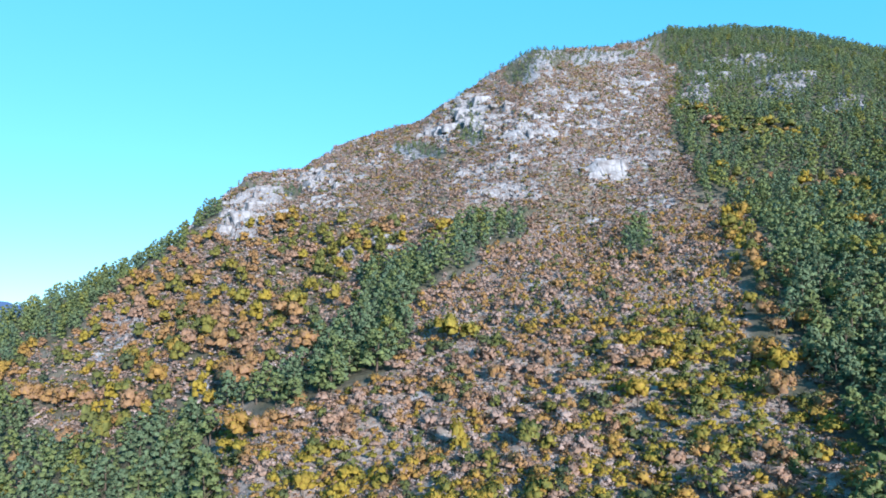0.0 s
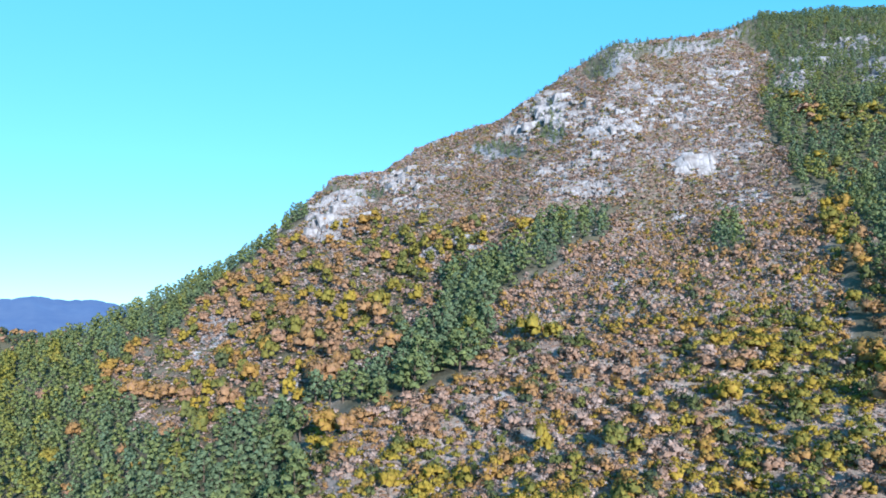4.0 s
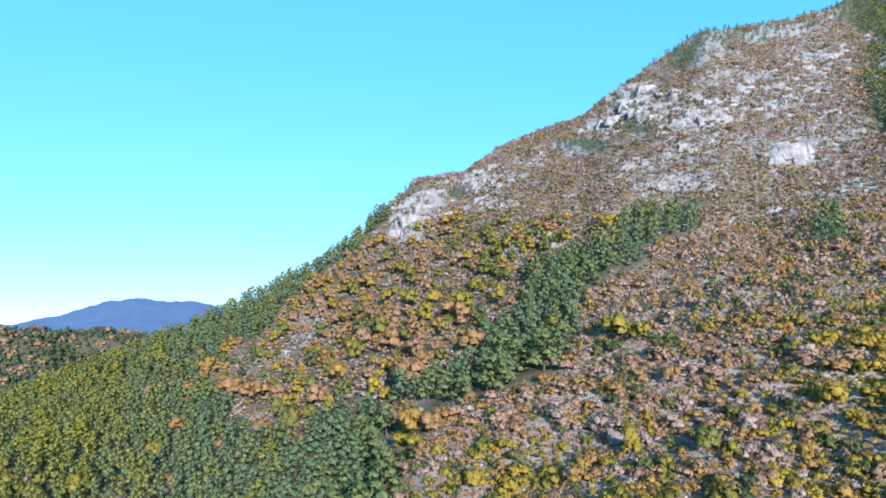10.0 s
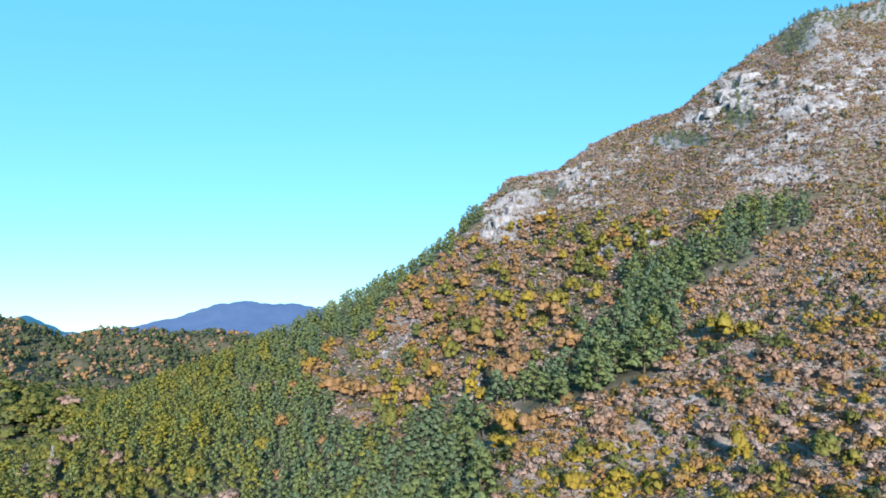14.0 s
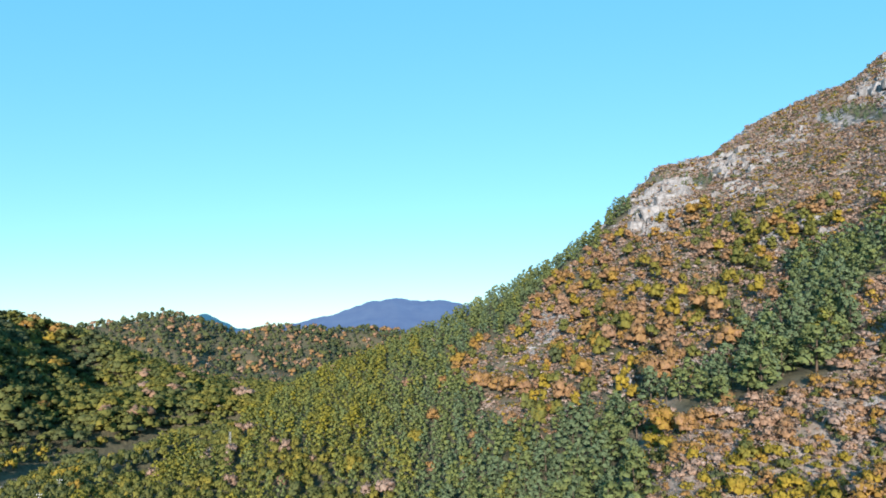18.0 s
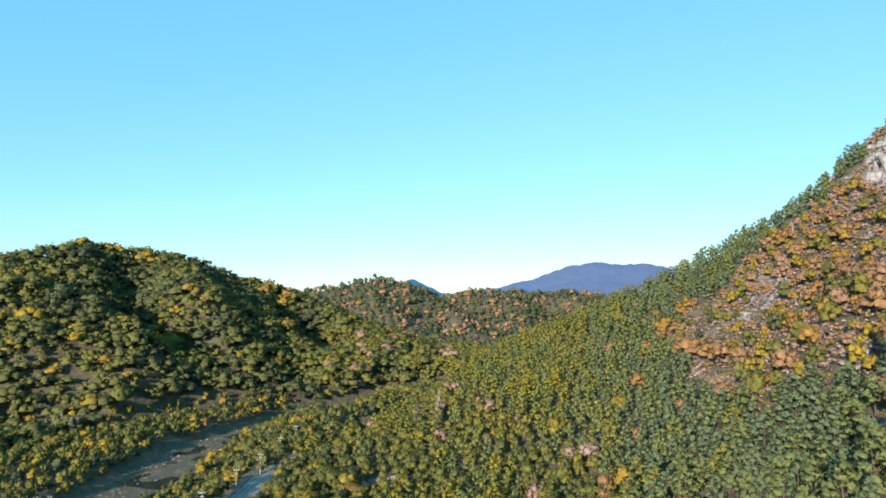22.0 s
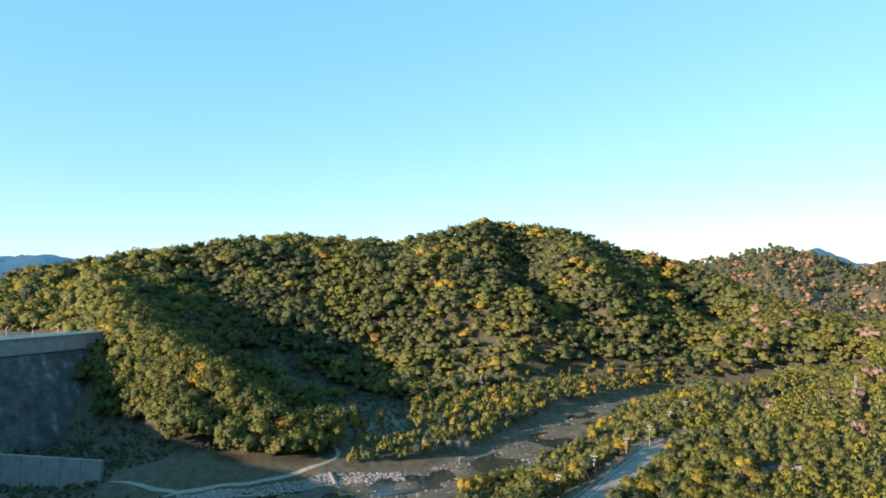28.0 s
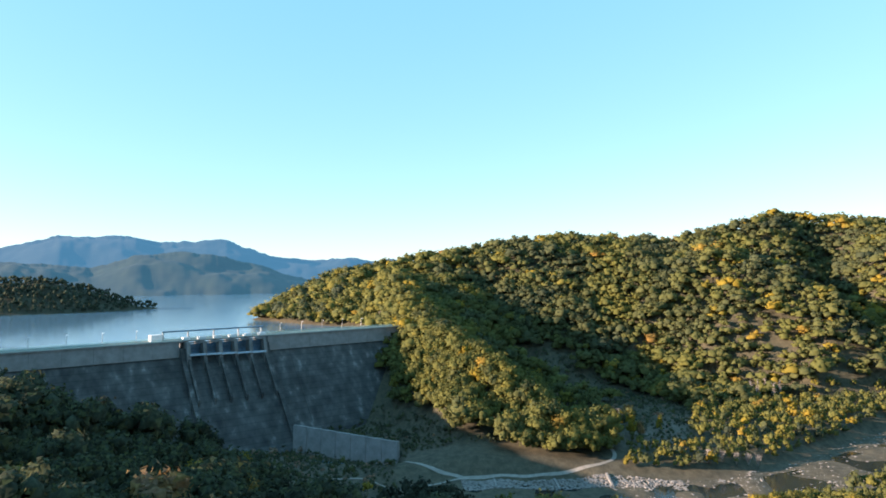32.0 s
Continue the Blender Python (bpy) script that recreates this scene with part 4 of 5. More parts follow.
# ---- granite ----
def rock_shell(r, flat=0.75, worn=0.05):
    """An angular block: the hull of points spread over a rough box; about two metres across."""
    bm = bmesh.new()
    for k in range(8):
        v = np.array(((k & 1) * 2 - 1, (k >> 1 & 1) * 2 - 1, (k >> 2) * 2 - 1)) * r.uniform(0.55, 1.0, 3)
        bm.verts.new((v[0], v[1] * 0.8, v[2] * flat))
    for k in range(5):
        v = r.normal(size=3)
        v *= 0.95 / np.abs(v).max()
        bm.verts.new((v[0], v[1] * 0.8, v[2] * flat))
    res = bmesh.ops.convex_hull(bm, input=bm.verts)
    loose = [v for v in bm.verts if not v.link_faces]
    bmesh.ops.delete(bm, geom=loose, context="VERTS")
    if worn:
        bmesh.ops.bevel(bm, geom=list(bm.edges), offset=worn, segments=1, affect="EDGES")
    bmesh.ops.triangulate(bm, faces=bm.faces)
    return bm


def rock_meshes(count, seed):
    r = np.random.RandomState(seed)
    out = []
    for _ in range(count):
        me = bpy.data.meshes.new("boulder")
        bm = rock_shell(r, 0.6 + 0.4 * r.rand())
        bm.to_mesh(me)
        bm.free()
        me.materials.append(GRANITE)
        out.append(me)
    return out


ROCKS = rock_meshes(14, 81)
PEBBLES = []
for k in range(16):
    bm = rock_shell(np.random.RandomState(300 + k), 0.8, 0.0)
    bm.verts.index_update()
    PEBBLES.append((np.array([tuple(v.co) for v in bm.verts]), np.array([[v.index for v in f.verts] for f in bm.faces])))
    bm.free()


def set_rocks():
    r = np.random.RandomState(82)
    single, rest = 0, []

    def lay(b, e, s, high):
        d = spot(b, e)
        p = (-math.sin(radians(b)) * d, math.cos(radians(b)) * d, float(height(b, d)))
        return Matrix.LocRotScale(Vector(p) - Vector((0, 0, 0.35 * s)), Euler((r.uniform(-0.2, 0.2), r.uniform(-0.25, 0.25), radians(b) + r.uniform(-0.5, 0.5))),
                                  (s * r.uniform(0.8, 1.8), s * r.uniform(0.6, 1.0), s * r.uniform(0.5, 1.3) * high))

    for b0, e0, sb, se, n, size in CRAGS + CRAGS2 + CRAGS3:
        for k in range(int(n * 2.8)):
            b, e = b0 + sb * np.clip(0.55 * r.normal(), -1.3, 1.3), e0 + se * np.clip(0.55 * r.normal(), -1.3, 1.3)
            s = size * (1.7 if e0 > 7 else 1.0) * (0.2 + 0.8 * r.rand() ** 2.2)
            m = lay(b, e, s, 1.0)
            if s > size * 0.75 and single < 280:
                single += 1
                ob = new("boulder", ROCKS[r.randint(len(ROCKS))])
                ob.matrix_basis = m
                tagged(ob, "weathered pale grey granite boulder on the mountainside", "boulder", "granite boulders")
            else:
                rest.append(m)
    # broken ledges that run across the upper face
    for k in range(9000):
        b, e = r.uniform(-20, 21), r.uniform(8.5, 22)
        ledge = wave(np.array(b / 2.6 + 7), np.array((e - 0.10 * b) / 0.55), 57) + 0.5 * wave(np.array(b / 0.8), np.array(e / 0.5), 59)
        if ledge > 0.50 - 0.035 * (e - 12):
            rest.append(lay(b, e, 0.5 + 1.7 * r.rand() ** 2.5, 0.8))
    vs, fs, base = [], [], 0
    for m in rest:
        v, f = PEBBLES[r.randint(len(PEBBLES))]
        a = np.array(m)
        vs.append(v @ a[:3, :3].T + a[:3, 3])
        fs.append(f + base)
        base += len(v)
    me = bpy.data.meshes.new("granite_outcrops")
    v, f = np.concatenate(vs), np.concatenate(fs)
    me.from_pydata(v.tolist(), [], f.tolist())
    me.materials.append(GRANITE)
    tagged(new("granite_outcrops", me), "jointed pale granite outcrops on the upper slopes", "rock outcrop", kind="stuff")


set_rocks()

# the great split block that stands out of the upper slope, and the slabs on the shoulder
for b, el, s in ((-13.9, 13.5, (7.5, 5.5, 7.0)), (-13.2, 13.7, (6.0, 5.0, 8.0)), (-12.7, 13.2, (4.5, 4.0, 5.0)), (-14.5, 13.0, (4.0, 3.5, 4.0)), (-2.0, 18.6, (9.0, 5.0, 7.0)),
                 (-3.4, 19.6, (8.0, 5.0, 7.5)), (-0.8, 17.6, (8.0, 4.5, 6.0)), (16.6, 9.6, (7.0, 4.0, 6.0)), (15.4, 10.8, (7.0, 4.0, 5.0)), (17.6, 8.8, (5.0, 3.5, 4.5))):
    d = spot(b, el)
    ob = new("boulder", ROCKS[int(abs(b) * 10) % len(ROCKS)])
    ob.matrix_basis = Matrix.LocRotScale(Vector((-math.sin(radians(b)) * d, math.cos(radians(b)) * d, float(height(b, d)) + 0.1 * s[2])), Euler((0.1, -0.12, radians(b) + 0.2)), s)
    tagged(ob, "massive jointed granite block standing out of the slope", "boulder", "granite boulders")

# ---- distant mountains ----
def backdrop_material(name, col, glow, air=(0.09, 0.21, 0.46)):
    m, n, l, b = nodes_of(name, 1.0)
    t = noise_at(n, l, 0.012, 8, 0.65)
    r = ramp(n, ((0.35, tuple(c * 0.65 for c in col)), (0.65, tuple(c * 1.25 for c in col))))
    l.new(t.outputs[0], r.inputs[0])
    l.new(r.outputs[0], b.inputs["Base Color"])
    # blue haze before the ridges, painted as a faint glow of their surface
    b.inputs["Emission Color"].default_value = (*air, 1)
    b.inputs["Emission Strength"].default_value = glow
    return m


def mountain_range(name, d, ridge, foot, seed, material, rough=1.0):
    """A far ridge with buttresses: bearing and elevation along its skyline, at one distance."""
    k = np.array(ridge, float)
    b = np.arange(k[0, 0], k[-1, 0] + 0.01, 0.12)
    top = 100 + d * np.tan(np.radians(np.interp(b, k[:, 0], k[:, 1])))
    rows = np.linspace(0, 1, 26)
    bb, tt = np.meshgrid(b, rows, indexing="ij")
    rib = 1 - 2 * np.abs(wave(bb / 4.5 + tt * 1.6, tt * 1.2, seed))
    h = foot + (top[:, None] - foot) * (1 - tt) ** 0.9
    h += rough * d * 0.007 * (rib * np.sin(tt * 3.1) + 0.5 * fractal(bb * 0.5, tt * 3, seed + 3, 3)) * (tt > 0) * np.minimum(1, (top[:, None] - foot) / (0.03 * d))
    h += (0.0010 * d * wave(bb * 2.0, tt * 0, seed + 9) + 0.0006 * d * wave(bb * 5, tt * 0, seed + 10)) * (1 - tt) ** 6
    dist = d * (1 - 0.30 * tt) + d * 0.02 * rib * np.sin(tt * 3.1)
    v = np.stack([-np.sin(np.radians(bb)) * dist, np.cos(np.radians(bb)) * dist, h], -1)
    back = v[:, :1].copy()
    back[..., :2] *= 1.15
    back[..., 2] = foot
    v = np.concatenate([back, v], 1)
    n, c = v.shape[:2]
    i, j = np.meshgrid(np.arange(n - 1), np.arange(c - 1), indexing="ij")
    a = (i * c + j).ravel()
    f = np.stack([a, a + 1, a + c + 1, a + c], 1)
    return tagged(new(name, quads(name, v.reshape(-1, 3), f, material, smooth=True)), "", "", kind="structure")


# base colours kept near black so that the painted haze prevails
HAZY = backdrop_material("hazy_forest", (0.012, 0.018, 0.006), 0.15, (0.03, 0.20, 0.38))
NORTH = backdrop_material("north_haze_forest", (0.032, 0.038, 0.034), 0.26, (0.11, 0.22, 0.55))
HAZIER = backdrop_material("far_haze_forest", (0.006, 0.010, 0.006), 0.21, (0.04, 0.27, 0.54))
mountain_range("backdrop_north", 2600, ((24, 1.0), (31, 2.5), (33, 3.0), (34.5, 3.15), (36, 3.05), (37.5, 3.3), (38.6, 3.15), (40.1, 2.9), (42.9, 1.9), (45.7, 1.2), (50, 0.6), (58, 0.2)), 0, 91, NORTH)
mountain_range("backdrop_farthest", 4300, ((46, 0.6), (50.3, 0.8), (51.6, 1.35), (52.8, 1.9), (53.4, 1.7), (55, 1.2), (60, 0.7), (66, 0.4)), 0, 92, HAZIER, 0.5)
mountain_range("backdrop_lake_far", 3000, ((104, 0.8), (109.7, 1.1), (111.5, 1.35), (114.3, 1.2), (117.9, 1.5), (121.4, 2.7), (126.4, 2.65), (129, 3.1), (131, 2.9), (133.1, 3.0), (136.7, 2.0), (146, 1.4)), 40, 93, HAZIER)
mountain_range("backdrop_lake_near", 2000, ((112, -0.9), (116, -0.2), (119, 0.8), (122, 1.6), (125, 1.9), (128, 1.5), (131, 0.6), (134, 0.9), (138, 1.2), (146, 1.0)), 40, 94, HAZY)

# ---- lake and dam ----
DAM_R, DAM_U, DAM_N = Vector((-403, -155, 0)), Vector((0.8044, -0.5941, 0)), Vector((0.5941, 0.8044, 0))
CREST_Z, BASE_Z, LAKE_Z = 66.0, 10.0, 60.0


def dam_at(s, out, z):
    """A point s metres along the crest from the abutment, out metres downstream of its face, at height z."""
    p = DAM_R + DAM_U * s + DAM_N * out
    return Vector((p.x, p.y, z))


def sheet(name, pts, material):
    bm = bmesh.new()
    bm.faces.new([bm.verts.new(p) for p in pts])
    bmesh.ops.triangulate(bm, faces=bm.faces)
    return part(name, bm, material)


tagged(sheet("lake", [dam_at(-30, -3, LAKE_Z), (-700, -190, LAKE_Z), (-2600, -500, LAKE_Z), (-2600, -3200, LAKE_Z), (600, -3200, LAKE_Z), (-120, -520, LAKE_Z), dam_at(250, -3, LAKE_Z)][::-1], WATER),
       "calm blue reservoir behind the dam", "lake", kind="structure")

PALE = plain("pale_concrete", (0.27, 0.262, 0.25), 0.85, scale=0.3, vary=0.18)
STEEL = plain("blue_steel", (0.10, 0.22, 0.30), 0.5, 0.2, scale=0.8)
MINT = plain("mint_paint", (0.42, 0.55, 0.48), 0.6, scale=0.8, vary=0.15)
BEAM = plain("pale_blue_steel", (0.42, 0.58, 0.66), 0.45, 0.1, scale=1.0, vary=0.12)
WHITE = plain("white_paint", (0.75, 0.77, 0.75), 0.5, scale=2.0, vary=0.1)
GREEN = plain("green_rail", (0.30, 0.52, 0.42), 0.5, scale=2.0, vary=0.15)
METAL = plain("galvanised", (0.45, 0.46, 0.46), 0.45, 0.6, scale=4)


def stained_concrete():
    """Dam concrete with pale runs of lime and dark damp streaks down the face."""
    m, n, l, b = nodes_of("stained_concrete", 0.88)
    c, mp = n.new("ShaderNodeTexCoord"), n.new("ShaderNodeMapping")
    mp.inputs["Scale"].default_value = (0.22, 0.22, 0.008)
    l.new(c.outputs["Object"], mp.inputs["Vector"])
    t = n.new("ShaderNodeTexNoise")
    t.inputs["Scale"].default_value, t.inputs["Detail"].default_value = 1.0, 6
    l.new(mp.outputs[0], t.inputs["Vector"])
    r = ramp(n, ((0.3, (0.06, 0.06, 0.06)), (0.5, (0.095, 0.095, 0.09)), (0.62, (0.13, 0.13, 0.122)), (0.74, (0.28, 0.275, 0.262))))
    l.new(t.outputs[0], r.inputs[0])
    u = noise_at(n, l, 0.06, 5)
    q = ramp(n, ((0.35, (0.55, 0.55, 0.55)), (0.65, (1, 1, 1))))
    l.new(u.outputs[0], q.inputs[0])
    # the faint level joints between concrete lifts
    wv = n.new("ShaderNodeTexWave")
    wv.wave_type, wv.bands_direction = "BANDS", "Z"
    wv.inputs["Scale"].default_value, wv.inputs["Distortion"].default_value = 0.105, 0.4
    l.new(c.outputs["Object"], wv.inputs["Vector"])
    lift = ramp(n, ((0.0, (0.62, 0.62, 0.62)), (0.10, (1, 1, 1))))
    l.new(wv.outputs[1], lift.inputs[0])
    face = mix(n, l, r.outputs[0], q.outputs[0], 0.8, "MULTIPLY")
    l.new(mix(n, l, face, lift.outputs[0], 0.6, "MULTIPLY"), b.inputs["Base Color"])
    w = noise_at(n, l, 1.5, 4)
    bump(n, l, b, w.outputs[0], 0.3, 0.2)
    return m


STAINED = stained_concrete()


def prism(bm, profile, s0, s1):
    """Sweeps a downstream profile (out, z) along the dam from s0 to s1, closed at both ends."""
    a = [bm.verts.new(dam_at(s0, o, z)) for o, z in profile]
    b = [bm.verts.new(dam_at(s1, o, z)) for o, z in profile]
    n = len(profile)
    for i in range(n):
        bm.faces.new((a[i], a[(i + 1) % n], b[(i + 1) % n], b[i]))
    bm.faces.new(a[::-1])
    bm.faces.new(b)


def dam_part(name, parent, profile, s0, s1, material, label=""):
    bm = bmesh.new()
    prism(bm, profile, s0, s1)
    bmesh.ops.recalc_face_normals(bm, faces=bm.faces)
    return part(name, bm, material, parent, label)


def build_dam():
    dam = tagged(new("dam"), "tall grey concrete gravity dam with a gated spillway", "dam")
    slope = 0.76
    toe = (CREST_Z - 9 - BASE_Z) * slope
    body = ((-7, BASE_Z), (-7, CREST_Z - 9), (0, CREST_Z - 9), (toe, BASE_Z))
    # monoliths on either side of the spillway, each a little proud of or behind its neighbour
    r = random.Random(5)
    cuts = [-34 + 94 * k / 7 for k in range(8)] + [109 + 13.6 * k for k in range(11)]
    for s, e in zip(cuts, cuts[1:]):
        if 59 < s < 109:
            continue
        o = r.uniform(-0.12, 0.12)
        base = BASE_Z - 4
        prof = [(-7, base), (-7, CREST_Z - 8.6), (o, CREST_Z - 8.6), (o + (CREST_Z - 8.6 - base) * slope, base)]
        dam_part("monolith", dam, prof, s, e, STAINED)
        dam_part("crest_wall", dam, ((-7, CREST_Z - 8.6), (-7, CREST_Z - 0.6), (0.9, CREST_Z - 0.6), (0.9, CREST_Z - 8.6)), s + 0.06, e - 0.06, PALE, "pale upright concrete crest wall")
    # spillway: a rounded crest that runs down the chute
    ogee = [(-7, BASE_Z), (-7, 55), (-4, 57.6), (0, 57.0), (4, 54.2), (9, 48.5), (36, 13.0), (42, BASE_Z)]
    dam_part("spillway_chute", dam, ogee, 62.4, 106.6, STAINED, "smooth stained spillway chute")
    for s in (60.0, 106.6):
        dam_part("chute_wall", dam, ((-7, BASE_Z), (-7, 62), (3, 62), (5, 55.5), (40, 11), (41, BASE_Z)), s, s + 2.4, STAINED, "raised chute side wall")
    for i in range(6):
        s = 62.4 + i * (44.2 - 1.8) / 5
        dam_part("pier", dam, ((-9, 50), (-9, CREST_Z - 0.6), (4.5, CREST_Z - 0.6), (6.2, 58), (6.2, 50)), s, s + 1.8, CONCRETE, "rounded spillway pier")
        dam_part("pier_nose", dam, ((4.0, 50), (5.6, 57.6), (7.2, 55.2), (20.4, 37.6), (19.6, 33.2)), s + 0.3, s + 1.5, STAINED, "pier nose that tapers into the chute")
        dam_part("hoist", dam, ((-1.5, CREST_Z + 0.2), (-1.5, CREST_Z + 1.8), (2.2, CREST_Z + 1.8), (2.2, CREST_Z + 0.2)), s - 0.9, s + 2.7, WHITE, "white gate hoist housing")
    for i in range(5):
        s = 64.2 + i * (44.2 - 1.8) / 5
        g = dam_part("gate", dam, ((0.4, 57.5), (-0.6, 60), (0.2, 64.0), (1.0, 64.0), (0.4, 60), (1.2, 57.5)), s + 0.1, s + 6.55, STEEL, "blue-grey radial steel gate")
        for z in (58.6, 60.4, 62.2):
            dam_part("rib", g, ((0.9, z), (0.9, z + 0.3), (1.5, z + 0.3), (1.5, z)), s + 0.2, s + 6.5, STEEL)
        z = 57.3 + 0.28 * i
        dam_part("sill_beam", dam, ((5.6, z), (5.6, z + 0.9), (7.0, z + 0.9), (7.0, z)), s - 0.6, s + 7.3, BEAM, "pale blue footbridge beam under the gates")
        dam_part("header_beam", dam, ((3.4, 64.6), (3.4, 65.3), (4.9, 65.3), (4.9, 64.6)), s - 0.4, s + 7.1, CONCRETE, "pale beam over the gate")
    dam_part("deck", dam, ((-8.4, CREST_Z - 0.6), (-8.4, CREST_Z), (1.5, CREST_Z), (1.5, CREST_Z - 0.6)), -34, 250, PALE, "concrete crest roadway")
    for o, name in ((1.2, "parapet"), (-8.2, "parapet")):
        dam_part(name, dam, ((o - 0.15, CREST_Z), (o - 0.15, CREST_Z + 0.55), (o + 0.15, CREST_Z + 0.55), (o + 0.15, CREST_Z)), -34, 250, MINT, "pale mint-painted parapet")
        dam_part("rail", dam, ((o - 0.08, CREST_Z + 1.0), (o - 0.08, CREST_Z + 1.16), (o + 0.08, CREST_Z + 1.16), (o + 0.08, CREST_Z + 1.0)), -34, 250, GREEN, "green handrail")
        s = -34
        while s < 200:
            dam_part("rail_post", dam, ((o - 0.06, CREST_Z + 0.55), (o - 0.06, CREST_Z + 1.0), (o + 0.06, CREST_Z + 1.0), (o + 0.06, CREST_Z + 0.55)), s, s + 0.12, GREEN)
            s += 4.0
    # the long service gantry over the gates
    dam_part("gantry_beam", dam, ((-6.5, CREST_Z + 4.2), (-6.5, CREST_Z + 5.0), (-4.9, CREST_Z + 5.0), (-4.9, CREST_Z + 4.2)), 60, 116, STEEL, "long blue service gantry")
    for s in (60.5, 74, 88, 102, 115):
        dam_part("gantry_leg", dam, ((-6.1, CREST_Z), (-6.1, CREST_Z + 4.2), (-5.4, CREST_Z + 4.2), (-5.4, CREST_Z)), s, s + 0.6, METAL)
    dam_part("gate_house", dam, ((-7.5, CREST_Z), (-7.5, CREST_Z + 3.4), (-3.5, CREST_Z + 3.4), (-3.5, CREST_Z)), 116.5, 122, WHITE, "small white control house")


build_dam()


def rod(bm, p, q, r0, r1, sides=8):
    p, q = Vector(p), Vector(q)
    m = (q - p).to_track_quat("Z", "Y").to_matrix().to_4x4()
    bmesh.ops.create_cone(bm, cap_ends=True, segments=sides, radius1=r0, radius2=r1, depth=(q - p).length,
                          matrix=Matrix.Translation((p + q) / 2) @ m)


def block(bm, size, at, turn=0.0):
    bmesh.ops.create_cube(bm, size=1, matrix=Matrix.Translation(at) @ Matrix.Rotation(turn, 4, "Z") @ Matrix.Diagonal((*size, 1)))


def make(name, build, material, parent, label=""):
    bm = bmesh.new()
    build(bm)
    return part(name, bm, material, parent, label)


def crest_lamp(s):
    ob = new("crest_lamp")
    ob.location = dam_at(s, -7.6, CREST_Z)
    make("pole", lambda bm: rod(bm, (0, 0, 0), (0, 0, 5.6), 0.12, 0.08), METAL, ob)
    d = DAM_N * 1.5
    make("arm", lambda bm: rod(bm, (0, 0, 5.5), (d.x, d.y, 5.9), 0.06, 0.05), METAL, ob)
    make("lamp_head", lambda bm: block(bm, (0.9, 0.5, 0.25), (d.x, d.y, 5.9)), WHITE, ob, "white lamp head")
    return tagged(ob, "slim street lamp on the dam crest", "street lamp", "lamps along the dam crest")


for s in (-8, 6, 20, 34, 48, 128, 144, 160, 176):
    crest_lamp(s)

# training wall below the dam, the paved apron and the tracks
wall = tagged(new("training_wall"), "long pale concrete training wall below the dam", "retaining wall")
P0, P1 = Vector((-327, -160, 0)), Vector((-309, -98, 0))
for k in range(7):
    a, b = P0.lerp(P1, k / 7), P0.lerp(P1, (k + 1) / 7 - 0.004)
    side = (P1 - P0).normalized().cross(Vector((0, 0, 1)))

    def panel(bm, a=a, b=b):
        vs = []
        for z, w in ((8.5, 1.6), (22.8 - 0.2 * k, 0.7)):
            for p, q in ((a, -w), (b, -w), (b, w), (a, w)):
                vs.append(bm.verts.new(p + side * q + Vector((0, 0, z))))
        for f in ((3, 2, 1, 0), (4, 5, 6, 7), (0, 1, 5, 4), (1, 2, 6, 5), (2, 3, 7, 6), (3, 0, 4, 7)):
            bm.faces.new([vs[i] for i in f])
        bmesh.ops.recalc_face_normals(bm, faces=bm.faces)

    make("wall_panel", panel, PALE, wall)


def ribbon(name, line, width, lift, material, step=2.0, side=0.0, level=None):
    """A strip laid on the ground along a line in plan."""
    pts = []
    for (ax, ay), (bx, by) in zip(line, line[1:]):
        n = max(1, int(math.hypot(bx - ax, by - ay) / step))
        pts += [(ax + (bx - ax) * k / n, ay + (by - ay) * k / n) for k in range(n)]
    pts.append(line[-1])
    pts = np.array(pts, float)
    for _ in range(6):
        pts[1:-1] = 0.25 * pts[:-2] + 0.5 * pts[1:-1] + 0.25 * pts[2:]
    t = np.gradient(pts, axis=0)
    t /= np.linalg.norm(t, axis=1)[:, None]
    nrm = np.stack([-t[:, 1], t[:, 0]], 1)
    rows = []
    for w in np.linspace(-0.5, 0.5, 5):
        q = pts + nrm * (side + width * w)
        z = (height_xy(q[:, 0], q[:, 1]) if level is None else np.full(len(q), level)) + lift
        rows.append(np.column_stack([q, z]))
    v = np.stack(rows, 1)
    n, c = v.shape[:2]
    i, j = np.meshgrid(np.arange(n - 1), np.arange(c - 1), indexing="ij")
    a = (i * c + j).ravel()
    f = np.stack([a, a + 1, a + c + 1, a + c], 1)[:, ::-1]
    return new(name, quads(name, v.reshape(-1, 3), f, material))


def asphalt_material():
    m, n, l, b = nodes_of("asphalt", 0.9)
    t, u = noise_at(n, l, 0.15, 5), noise_at(n, l, 5, 4)
    r = ramp(n, ((0.3, (0.20, 0.178, 0.15)), (0.7, (0.30, 0.27, 0.23))))
    l.new(t.outputs[0], r.inputs[0])
    l.new(mix(n, l, r.outputs[0], u.outputs[1], 0.1, "OVERLAY"), b.inputs["Base Color"])
    bump(n, l, b, u.outputs[0], 0.2, 0.02)
    return m


DULL = plain("worn_concrete", (0.25, 0.24, 0.22), 0.9, scale=0.6)
ASPHALT, LINE = asphalt_material(), plain("road_paint", (0.62, 0.62, 0.58), 0.7, scale=3)
DUST = plain("pale_track", (0.30, 0.275, 0.235), 0.95, scale=0.5, vary=0.2)
ROADZ = 27.6
tagged(ribbon("road", ROAD, 7.6, 0.06, ASPHALT, level=ROADZ), "grey two-lane asphalt road along the valley", "road", kind="structure")
tagged(ribbon("pavement", ROAD, 1.6, 0.16, DULL, side=5.2, level=ROADZ), "pale concrete pavement beside the road", "pavement", kind="structure")
